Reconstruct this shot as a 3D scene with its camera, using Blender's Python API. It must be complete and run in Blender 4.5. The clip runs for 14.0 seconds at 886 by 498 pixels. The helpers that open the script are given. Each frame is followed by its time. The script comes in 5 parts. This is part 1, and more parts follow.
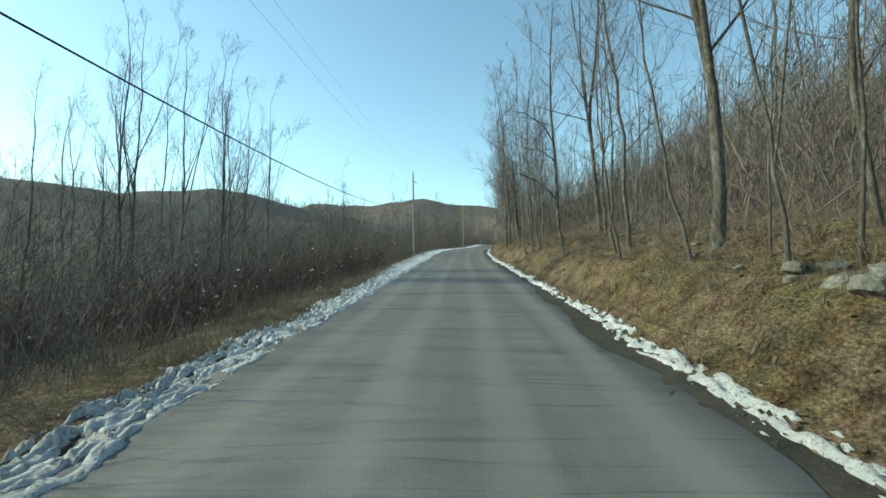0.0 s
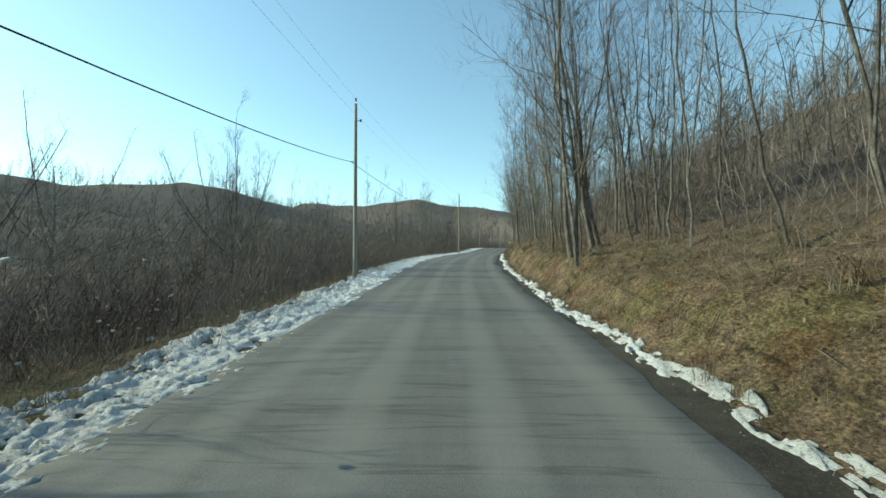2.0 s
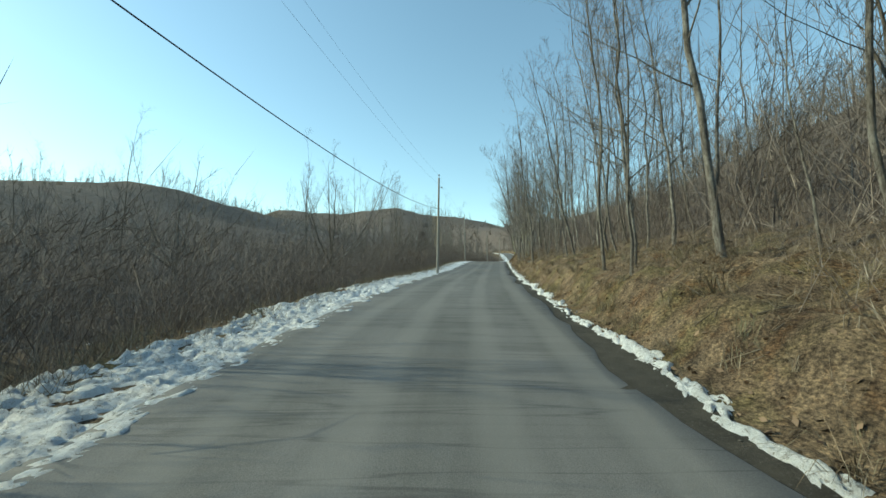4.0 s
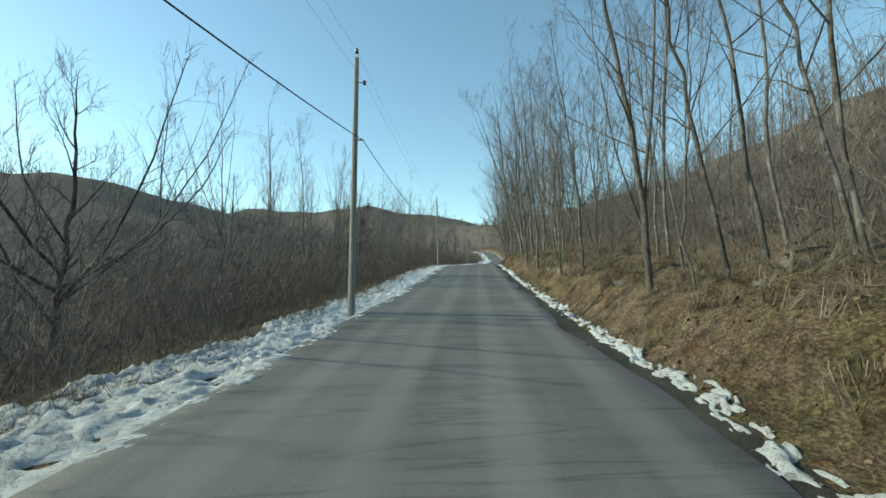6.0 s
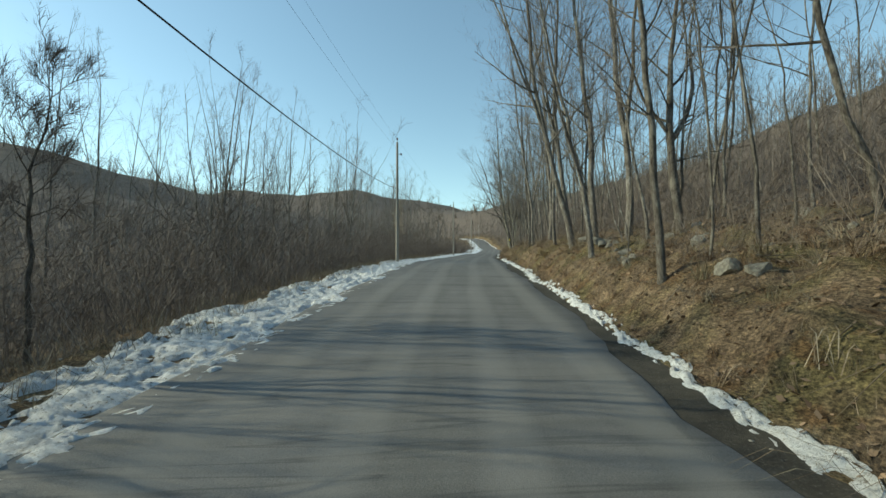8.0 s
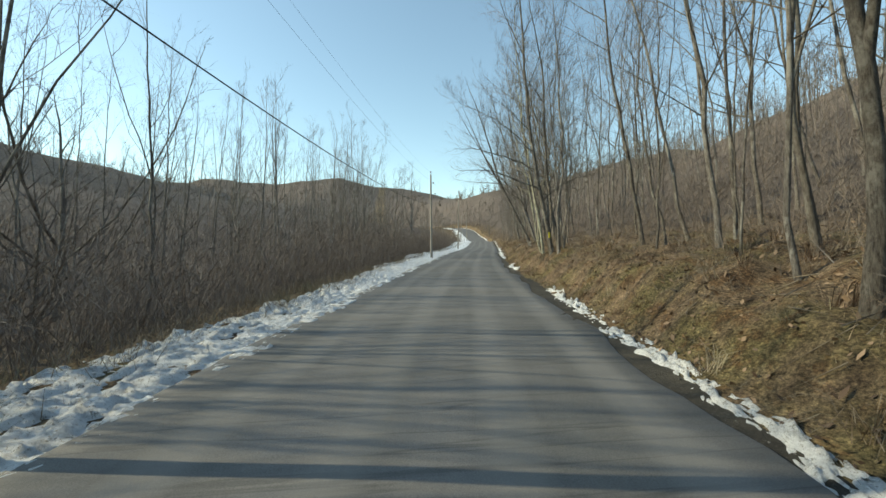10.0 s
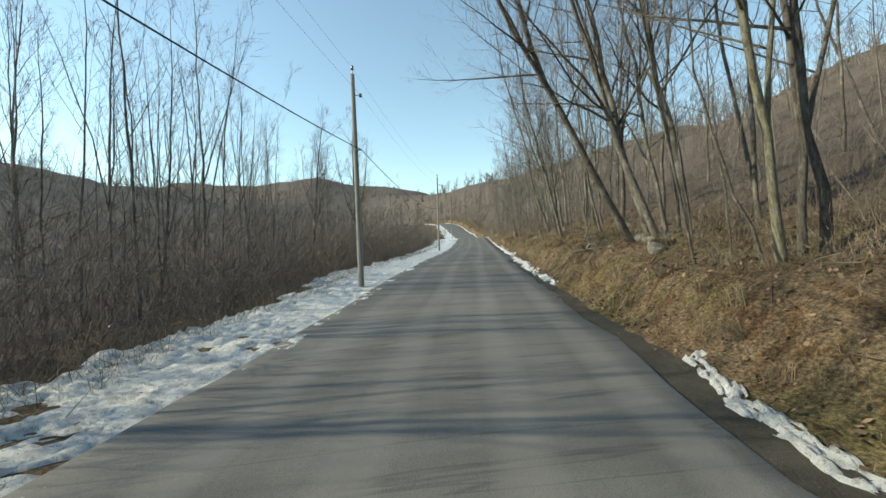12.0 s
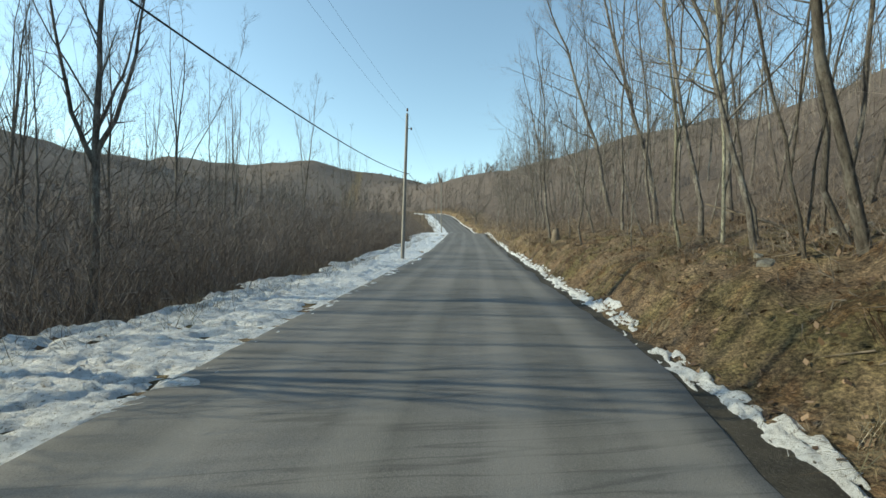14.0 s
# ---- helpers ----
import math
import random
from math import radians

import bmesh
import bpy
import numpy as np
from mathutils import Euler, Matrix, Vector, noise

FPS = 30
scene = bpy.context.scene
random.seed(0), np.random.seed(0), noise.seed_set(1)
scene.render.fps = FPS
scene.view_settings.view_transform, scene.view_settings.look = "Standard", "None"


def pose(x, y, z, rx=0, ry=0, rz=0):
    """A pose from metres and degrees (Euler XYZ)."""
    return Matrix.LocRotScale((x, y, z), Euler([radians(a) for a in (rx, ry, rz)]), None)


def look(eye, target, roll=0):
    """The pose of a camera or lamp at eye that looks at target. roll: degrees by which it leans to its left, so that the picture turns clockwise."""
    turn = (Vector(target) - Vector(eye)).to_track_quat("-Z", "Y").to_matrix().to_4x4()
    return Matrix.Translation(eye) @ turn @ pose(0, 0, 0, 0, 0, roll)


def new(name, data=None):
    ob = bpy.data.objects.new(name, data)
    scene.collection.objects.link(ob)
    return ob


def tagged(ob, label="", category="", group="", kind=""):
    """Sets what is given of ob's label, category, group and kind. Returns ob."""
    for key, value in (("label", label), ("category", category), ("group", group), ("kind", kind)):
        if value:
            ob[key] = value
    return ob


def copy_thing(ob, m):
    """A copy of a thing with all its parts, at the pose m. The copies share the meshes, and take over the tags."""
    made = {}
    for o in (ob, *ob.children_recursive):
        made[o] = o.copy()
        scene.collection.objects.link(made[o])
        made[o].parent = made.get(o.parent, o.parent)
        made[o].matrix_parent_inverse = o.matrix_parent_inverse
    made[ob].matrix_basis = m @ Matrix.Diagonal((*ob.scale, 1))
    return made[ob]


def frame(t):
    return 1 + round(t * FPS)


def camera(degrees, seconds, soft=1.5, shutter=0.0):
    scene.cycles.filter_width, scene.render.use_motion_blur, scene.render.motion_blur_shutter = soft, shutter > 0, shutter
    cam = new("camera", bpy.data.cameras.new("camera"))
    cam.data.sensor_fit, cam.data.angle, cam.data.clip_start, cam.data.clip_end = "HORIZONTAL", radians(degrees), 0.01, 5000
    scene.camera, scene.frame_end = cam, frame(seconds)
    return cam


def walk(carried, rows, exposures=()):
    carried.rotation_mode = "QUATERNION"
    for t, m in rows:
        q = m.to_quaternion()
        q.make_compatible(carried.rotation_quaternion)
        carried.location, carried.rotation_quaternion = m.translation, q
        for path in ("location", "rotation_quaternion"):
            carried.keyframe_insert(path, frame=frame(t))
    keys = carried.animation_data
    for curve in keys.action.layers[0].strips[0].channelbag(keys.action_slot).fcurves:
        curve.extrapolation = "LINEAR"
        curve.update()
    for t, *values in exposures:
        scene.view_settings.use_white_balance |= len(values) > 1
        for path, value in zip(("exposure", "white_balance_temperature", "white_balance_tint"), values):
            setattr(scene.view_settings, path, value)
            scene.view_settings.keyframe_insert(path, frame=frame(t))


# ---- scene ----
# ---- camera: seconds, place, heading to the left, tilt up, lean ----
cam = camera(90.7, 14.0, soft=1.5)
ROWS = [
    (0, 0.000, 0.000, 1.500, 2.50, 4.36, -0.75),
    (0.5, 0.001, 5.189, 2.010, 2.10, 6.22, -0.16),
    (1, 0.025, 10.300, 2.505, 2.20, 5.73, 0.82),
    (1.5, 0.034, 15.348, 2.995, 1.71, 5.94, 0.08),
    (2, 0.021, 20.394, 3.468, 1.80, 4.56, -0.23),
    (2.5, -0.005, 25.459, 3.932, 0.97, 5.50, 0.59),
    (3, -0.000, 30.544, 4.429, 0.74, 5.46, -1.62),
    (3.5, 0.022, 35.625, 4.970, -0.25, 5.76, 0.18),
    (4, 0.128, 40.664, 5.541, -0.98, 5.86, 0.23),
    (4.5, 0.373, 45.637, 6.109, -1.71, 5.97, 0.28),
    (5, 0.758, 50.526, 6.642, -2.44, 6.08, 0.33),
    (5.5, 1.254, 55.327, 7.120, -3.17, 6.18, 0.38),
    (5.8, 1.581, 58.170, 7.381, -3.61, 6.24, 0.41),
    (6, 1.807, 60.056, 7.548, -4.04, 5.67, -0.55),
    (6.5, 2.409, 64.769, 7.953, -4.50, 3.55, -0.43),
    (7, 3.085, 69.566, 8.374, -5.58, 4.32, -0.46),
    (7.5, 3.806, 74.477, 8.810, -5.59, 5.12, 0.75),
    (8, 4.540, 79.495, 9.280, -5.59, 3.91, 0.38),
    (8.5, 5.285, 84.595, 9.809, -6.28, 4.33, 1.43),
    (8.7, 5.584, 86.654, 10.034, -6.53, 3.32, 0.27),
    (9, 6.032, 89.759, 10.378, -6.76, 3.13, 0.15),
    (9.5, 6.799, 94.970, 10.940, -7.15, 2.80, -0.05),
    (10, 7.643, 100.197, 11.443, -7.54, 2.47, -0.26),
    (10.5, 8.582, 105.415, 11.857, -7.93, 2.14, -0.47),
    (10.8, 9.172, 108.531, 12.061, -8.16, 1.95, -0.59),
    (11, 9.568, 110.600, 12.186, -8.46, 2.68, -0.81),
    (11.5, 10.558, 115.728, 12.477, -8.69, 2.34, -1.24),
    (12, 11.571, 120.751, 12.811, -9.36, 2.05, -2.50),
    (12.5, 12.655, 125.665, 13.155, -10.60, 4.47, 0.24),
    (13, 13.784, 130.520, 13.473, -9.87, 2.93, 1.13),
    (13.5, 14.913, 135.329, 13.830, -10.54, 3.08, 0.13),
    (14, 16.057, 140.108, 14.207, -10.10, 0.99, 0.91),
]


def aim(x, y, z, yaw, tilt, lean):
    a, b = radians(yaw), radians(tilt)
    return look((x, y, z), (x - 2 * math.sin(a) * math.cos(b), y + 2 * math.cos(a) * math.cos(b), z + 2 * math.sin(b)), lean)


walk(cam, [(row[0], aim(*row[1:])) for row in ROWS],
     exposures=[(0, 0.9, 6950, -18), (3.5, 0.85, 7150, -17), (6, 0.73, 6900, -15), (7.5, 0.62, 6950, -13), (8.5, 0.72, 7700, -9), (11, 1.0, 7800, -5), (14, 0.86, 7300, -7)])

# ---- daylight: low winter sun on the left, clear sky ----
SUN_UP, SUN_TURN = 25, -80
world = bpy.data.worlds.new("sky")
scene.world = world
world.use_nodes = True
sky = world.node_tree.nodes.new("ShaderNodeTexSky")
sky.sky_type = "NISHITA"
sky.sun_disc = False
sky.sun_elevation, sky.sun_rotation = radians(SUN_UP), radians(SUN_TURN)
sky.air_density, sky.dust_density, sky.ozone_density = 1.0, 0.2, 1.6
world.node_tree.links.new(sky.outputs[0], world.node_tree.nodes["Background"].inputs[0])
world.node_tree.nodes["Background"].inputs[1].default_value = 0.15
sun = new("sun", bpy.data.lights.new("sun", "SUN"))
sun.data.energy, sun.data.angle, sun.data.color = 2.9, radians(0.5), (1, 0.9, 0.76)
sun.matrix_world = look((100 * math.sin(radians(SUN_TURN)) * math.cos(radians(SUN_UP)), 100 * math.cos(radians(SUN_TURN)) * math.cos(radians(SUN_UP)),
                         100 * math.sin(radians(SUN_UP))), (0, 0, 0))


# ---- materials ----
def nodes_of(name, rough=0.9, spec=0.3):
    m = bpy.data.materials.new(name)
    m.use_nodes = True
    t = m.node_tree
    b = t.nodes["Principled BSDF"]
    b.inputs["Roughness"].default_value = rough
    b.inputs["Specular IOR Level"].default_value = spec
    return m, t, b


def add(t, kind, **values):
    n = t.nodes.new(kind)
    for key, v in values.items():
        n.inputs[key.replace("_", " ")].default_value = v
    return n


def noise_tex(t, coord, scale, detail=4.0, rough=0.6, stretch=None):
    n = add(t, "ShaderNodeTexNoise", Scale=scale, Detail=detail, Roughness=rough)
    if stretch:
        m = t.nodes.new("ShaderNodeMapping")
        m.inputs["Scale"].default_value = stretch
        t.links.new(coord, m.inputs["Vector"])
        coord = m.outputs[0]
    t.links.new(coord, n.inputs["Vector"])
    return n.outputs["Fac"]


def ramp(t, fac, stops):
    r = t.nodes.new("ShaderNodeValToRGB")
    e = r.color_ramp.elements
    while len(e) < len(stops):
        e.new(0.5)
    for el, (at, colour) in zip(e, stops):
        el.position, el.color = at, (*colour, 1)
    t.links.new(fac, r.inputs[0])
    return r.outputs[0]


def blend(t, fac, a, b, mode="MIX"):
    n = t.nodes.new("ShaderNodeMix")
    n.data_type, n.blend_type = "RGBA", mode
    for value, i in ((fac, 0), (a, 6), (b, 7)):
        if isinstance(value, bpy.types.NodeSocket):
            t.links.new(value, n.inputs[i])
        else:
            n.inputs[i].default_value = value if i == 0 else (*value, 1)
    return n.outputs[2]


def bump(t, b, height, strength, distance):
    n = add(t, "ShaderNodeBump", Strength=strength, Distance=distance)
    t.links.new(height, n.inputs["Height"])
    t.links.new(n.outputs[0], b.inputs["Normal"])


def position(t):
    return t.nodes.new("ShaderNodeNewGeometry").outputs["Position"]


def local(t):
    return t.nodes.new("ShaderNodeTexCoord").outputs["Object"]


def ground_material():
    m, t, b = nodes_of("leaf_litter", 0.95, 0.1)
    p = position(t)
    c = ramp(t, noise_tex(t, p, 0.9, 6), [(0.3, (0.16, 0.13, 0.105)), (0.5, (0.232, 0.193, 0.155)), (0.7, (0.295, 0.25, 0.198))])
    c = blend(t, ramp(t, noise_tex(t, p, 0.7, 4), [(0.47, (0, 0, 0)), (0.62, (0.8, 0.8, 0.8))]), c, (0.185, 0.18, 0.105))
    c = blend(t, ramp(t, noise_tex(t, p, 1.9, 5, 0.7), [(0.52, (0, 0, 0)), (0.62, (0.7, 0.7, 0.7))]), c, (0.165, 0.108, 0.07))
    c = blend(t, 0.8, c, ramp(t, noise_tex(t, p, 3.5, 6, 0.75), [(0.35, (0.3, 0.27, 0.25)), (0.62, (1.35, 1.25, 1.1))]), "MULTIPLY")
    c = blend(t, 0.85, c, ramp(t, noise_tex(t, p, 28, 4, 0.8, (1.3, 0.7, 1)), [(0.36, (0.18, 0.16, 0.15)), (0.5, (0.8, 0.75, 0.7)), (0.66, (2.0, 1.8, 1.5))]), "MULTIPLY")
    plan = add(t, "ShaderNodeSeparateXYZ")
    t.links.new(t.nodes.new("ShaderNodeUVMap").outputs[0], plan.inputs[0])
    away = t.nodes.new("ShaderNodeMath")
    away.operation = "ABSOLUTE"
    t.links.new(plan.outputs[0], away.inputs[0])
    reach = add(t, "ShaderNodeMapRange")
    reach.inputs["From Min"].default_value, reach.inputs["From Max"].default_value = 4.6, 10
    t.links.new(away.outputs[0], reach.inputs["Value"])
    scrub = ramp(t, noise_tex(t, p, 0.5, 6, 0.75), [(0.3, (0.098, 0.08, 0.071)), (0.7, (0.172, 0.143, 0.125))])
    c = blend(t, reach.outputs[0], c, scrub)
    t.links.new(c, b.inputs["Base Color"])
    bump(t, b, noise_tex(t, p, 22, 6, 0.8, (1.3, 0.7, 1)), 1.0, 0.08)
    return m


def asphalt_material():
    m, t, b = nodes_of("worn_asphalt", 0.85, 0.35)
    p = position(t)
    uv = t.nodes.new("ShaderNodeUVMap").outputs[0]
    c = ramp(t, noise_tex(t, uv, 1.0, 4, 0.6, (1.1, 0.12, 1)), [(0.3, (0.12, 0.114, 0.106)), (0.55, (0.156, 0.148, 0.142)), (0.75, (0.19, 0.18, 0.172))])
    # Darker streaks across the road, broad ones here and finer ones below.
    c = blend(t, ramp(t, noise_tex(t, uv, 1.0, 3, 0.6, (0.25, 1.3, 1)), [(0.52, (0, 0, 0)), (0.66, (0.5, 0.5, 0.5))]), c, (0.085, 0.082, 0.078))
    c = blend(t, 0.6, c, ramp(t, noise_tex(t, p, 90, 3, 0.8), [(0.3, (0.5, 0.5, 0.5)), (0.7, (1.5, 1.5, 1.45))]), "MULTIPLY")
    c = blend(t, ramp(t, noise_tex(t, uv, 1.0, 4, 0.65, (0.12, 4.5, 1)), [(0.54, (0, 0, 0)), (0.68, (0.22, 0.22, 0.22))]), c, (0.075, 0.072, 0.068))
    crack = ramp(t, noise_tex(t, uv, 1.0, 4, 0.5, (0.1, 1.5, 1)), [(0.488, (0, 0, 0)), (0.5, (0.4, 0.4, 0.4)), (0.512, (0, 0, 0))])
    c = blend(t, crack, c, (0.03, 0.03, 0.03))
    lane = add(t, "ShaderNodeTexWave", Scale=0.27, Distortion=0.6, Detail=2.0)
    lane.inputs["Phase Offset"].default_value = 1.2
    t.links.new(uv, lane.inputs["Vector"])
    c = blend(t, ramp(t, lane.outputs["Fac"], [(0.55, (0, 0, 0)), (0.95, (0.4, 0.4, 0.4))]), c, (0.225, 0.214, 0.198))
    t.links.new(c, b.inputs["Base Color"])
    bump(t, b, noise_tex(t, p, 70, 4, 0.8), 0.5, 0.01)
    return m


def snow_material():
    m, t, b = nodes_of("old_snow", 0.6, 0.4)
    p = position(t)
    c = ramp(t, noise_tex(t, p, 9, 8, 0.8), [(0.33, (0.5, 0.51, 0.52)), (0.47, (0.8, 0.805, 0.81)), (0.6, (0.94, 0.945, 0.95))])
    c = blend(t, ramp(t, noise_tex(t, p, 19, 8, 0.85), [(0.545, (0, 0, 0)), (0.61, (0.9, 0.9, 0.9))]), c, (0.17, 0.135, 0.095))
    t.links.new(c, b.inputs["Base Color"])
    b.inputs["Subsurface Weight"].default_value = 0.0
    bump(t, b, noise_tex(t, p, 26, 7, 0.8), 1.0, 0.07)
    return m


def bark_material(name, dark, light, grey):
    m, t, b = nodes_of(name, 0.95, 0.1)
    p = local(t)
    info = t.nodes.new("ShaderNodeObjectInfo").outputs["Random"]
    c = ramp(t, noise_tex(t, p, 4.0, 8, 0.75, (7, 7, 1.4)), [(0.35, dark), (0.62, light)])
    c = blend(t, ramp(t, noise_tex(t, p, 2.2, 6, 0.7, (1, 1, 0.6)), [(0.5, (0, 0, 0)), (0.58, (0.75, 0.75, 0.75))]), c, grey)
    c = blend(t, ramp(t, noise_tex(t, p, 0.9, 6, 0.75), [(0.5, (0, 0, 0)), (0.62, (0.6, 0.6, 0.6))]), c, dark)
    c = blend(t, 1.0, c, ramp(t, info, [(0.0, (0.7, 0.68, 0.65)), (1.0, (1.2, 1.2, 1.2))]), "MULTIPLY")
    t.links.new(c, b.inputs["Base Color"])
    bump(t, b, noise_tex(t, p, 6.0, 8, 0.8, (8, 8, 1.6)), 1.0, 0.05)
    return m


def plain_material(name, a, c2, scale, rough=0.9, spec=0.2, island=False, depth=0.0, glint=None):
    m, t, b = nodes_of(name, rough, spec)
    fac = t.nodes.new("ShaderNodeNewGeometry").outputs["Random Per Island"] if island else noise_tex(t, local(t), scale, 5, 0.65)
    t.links.new(ramp(t, fac, [(0.25, a), (0.75, c2)] + ([(0.9, c2), (0.93, glint)] if glint else [])), b.inputs["Base Color"])
    if depth:
        bump(t, b, noise_tex(t, local(t), scale * 3, 5, 0.7), 0.8, depth)
    return m


def pole_material():
    m, t, b = nodes_of("weathered_pole_wood", 0.85, 0.2)
    p = local(t)
    c = ramp(t, noise_tex(t, p, 2.0, 6, 0.7, (14, 14, 0.5)), [(0.3, (0.2, 0.182, 0.158)), (0.7, (0.42, 0.39, 0.35))])
    t.links.new(c, b.inputs["Base Color"])
    bump(t, b, noise_tex(t, p, 3.0, 5, 0.7, (22, 22, 0.4)), 0.8, 0.015)
    return m


def soil_material():
    m, t, b = nodes_of("dark_gravel_soil", 0.9, 0.2)
    p = position(t)
    c = ramp(t, noise_tex(t, p, 2.0, 5, 0.7), [(0.3, (0.03, 0.027, 0.023)), (0.7, (0.085, 0.075, 0.06))])
    c = blend(t, ramp(t, noise_tex(t, p, 40, 3, 0.8), [(0.55, (0, 0, 0)), (0.7, (0.6, 0.6, 0.6))]), c, (0.16, 0.15, 0.135))
    t.links.new(c, b.inputs["Base Color"])
    bump(t, b, noise_tex(t, p, 30, 5, 0.8), 0.9, 0.03)
    return m


def grass_material():
    m, t, b = nodes_of("dead_grass", 0.85, 0.15)
    p = position(t)
    island = t.nodes.new("ShaderNodeNewGeometry").outputs["Random Per Island"]
    c = ramp(t, island, [(0.2, (0.172, 0.14, 0.103)), (0.8, (0.345, 0.288, 0.214))])
    c = blend(t, ramp(t, noise_tex(t, p, 0.8, 4), [(0.46, (0, 0, 0)), (0.6, (0.8, 0.8, 0.8))]), c, (0.205, 0.195, 0.115))
    c = blend(t, ramp(t, noise_tex(t, p, 2.6, 5, 0.7), [(0.5, (0, 0, 0)), (0.58, (0.65, 0.65, 0.65))]), c, (0.245, 0.165, 0.105))
    c = blend(t, ramp(t, noise_tex(t, p, 1.7, 4, 0.7), [(0.51, (0, 0, 0)), (0.59, (0.8, 0.8, 0.8))]), c, (0.095, 0.07, 0.048))
    t.links.new(c, b.inputs["Base Color"])
    return m


SOIL = soil_material()
GROUND, ASPHALT, SNOW = ground_material(), asphalt_material(), snow_material()
BARK = bark_material("grey_bark", (0.07, 0.06, 0.053), (0.245, 0.225, 0.203), (0.35, 0.338, 0.31))
PALE_BARK = bark_material("pale_bark", (0.1, 0.09, 0.07), (0.47, 0.455, 0.36), (0.5, 0.49, 0.37))
TWIG = plain_material("twigs", (0.115, 0.097, 0.09), (0.235, 0.207, 0.193), 2.0)
# A few stems are paler: glints of light on twigs, put into the colour.
BRUSH = plain_material("brush_stems", (0.115, 0.093, 0.081), (0.225, 0.19, 0.165), 1.0, island=True, glint=(0.3, 0.26, 0.225))
BRAMBLE = plain_material("bramble_canes", (0.045, 0.03, 0.026), (0.13, 0.085, 0.072), 1.0, island=True)
FAR_WOOD = plain_material("far_stems", (0.1, 0.084, 0.075), (0.215, 0.187, 0.165), 1.0, island=True)
GRAVEL = plain_material("gravel", (0.05, 0.047, 0.043), (0.2, 0.19, 0.17), 1.0, island=True)
GRASS = grass_material()
WEED = plain_material("withered_weeds", (0.13, 0.098, 0.07), (0.34, 0.265, 0.19), 1.0, island=True)
LEAF = plain_material("dead_leaves", (0.08, 0.052, 0.036), (0.27, 0.185, 0.12), 1.0, 0.7, island=True)
POLE, STONE = pole_material(), plain_material("field_stone", (0.085, 0.08, 0.07), (0.38, 0.36, 0.31), 6.0, 0.85, depth=0.05)
CABLE, STEEL = plain_material("black_cable", (0.03, 0.03, 0.03), (0.05, 0.05, 0.05), 8, 0.6), plain_material("galvanised_steel", (0.3, 0.3, 0.31), (0.42, 0.42, 0.43), 20, 0.45)
STEEL.node_tree.nodes["Principled BSDF"].inputs["Metallic"].default_value = 0.8
CERAMIC = plain_material("brown_glazed_ceramic", (0.1, 0.05, 0.03), (0.16, 0.08, 0.05), 10, 0.25, 0.5)
DEAD_WOOD = plain_material("dead_wood", (0.085, 0.068, 0.052), (0.25, 0.21, 0.165), 4.0, 0.9, depth=0.02)
YELLOW = plain_material("yellow_paint", (0.75, 0.6, 0.05), (0.85, 0.72, 0.1), 12, 0.6)


# ---- lie of the land: the road's line, its height, and the ground on both sides of it ----
ROAD_Y = [-80, -30, 0, 10.3, 20.4, 30.5, 40.7, 50.5, 60.1, 69.6, 79.5, 89.8, 100.2, 110.6, 120.8, 130.5, 140.1, 149.7, 159.3, 169,
          178.8, 188.7, 198.5, 215, 235, 255, 280, 320, 420, 600, 800, 1000, 1300, 2500]
ROAD_X = [0, 0, 0, 0.03, 0.02, 0, 0.13, 0.76, 1.81, 3.08, 4.54, 6.03, 7.64, 9.57, 11.57, 13.78, 16.06, 18.5, 20.98, 23.35,
          25.64, 27.89, 30.15, 33.2, 35.6, 36.2, 35.5, 31, 10, 0, 0, 0, 0, 0]
ROAD_Z = [-6.5, -2.8, 0, 1.01, 1.97, 2.93, 4.04, 5.14, 6.05, 6.87, 7.78, 8.88, 9.94, 10.69, 11.31, 11.97, 12.71, 13.36, 13.98, 14.7,
          15.54, 16.49, 17.45, 18.2, 20.9, 25.0, 28, 31, 38, 62, 100, 140, 200, 200]
EDGE_L, EDGE_R = -2.7, 2.0
RIGHT_AT = [0, 2.0, 2.6, 3.4, 5, 8, 15, 30, 60, 90, 150, 400, 2500]
RIGHT_Z = [-0.12, -0.06, 0.05, 0.85, 1.25, 1.95, 4.6, 11.2, 25.0, 30, 29, 18, 0]
LEFT_AT = [0, 2.7, 4.5, 6, 10, 25, 2500]
LEFT_Z = [-0.12, -0.06, -0.05, -0.45, -0.9, -0.4, -0.4]
# The ridge across the valley: its cross-section, and the height of its crest along the road.
RIDGE_AT, RIDGE_SHAPE = [0, 10, 25, 60, 120, 180, 260, 500, 2500], [0, 0, 0.02, 0.15, 0.5, 1, 0.97, 0.7, 0]
CREST_Y, CREST_Z = [-80, 60, 150, 240, 330, 420, 520, 650, 800], [32, 30, 28, 32, 34, 37, 38, 20, -2]
# The distant hill at the head of the valley: its rise from left to right.
HILL_AT, HILL_Z = [-900, -600, -400, -250, -100, 50, 200], [-60, -45, 36, 30, 46, 8, -20]
SNOW_Y = [-30, 15, 30, 45, 75, 100, 112, 125, 140, 155, 170, 200, 225, 260]
SNOW_W = [0.8, 0.85, 1.6, 1.75, 1.7, 1.7, 1.5, 2.0, 3.0, 2.7, 3.3, 3.4, 2.4, 2.0]


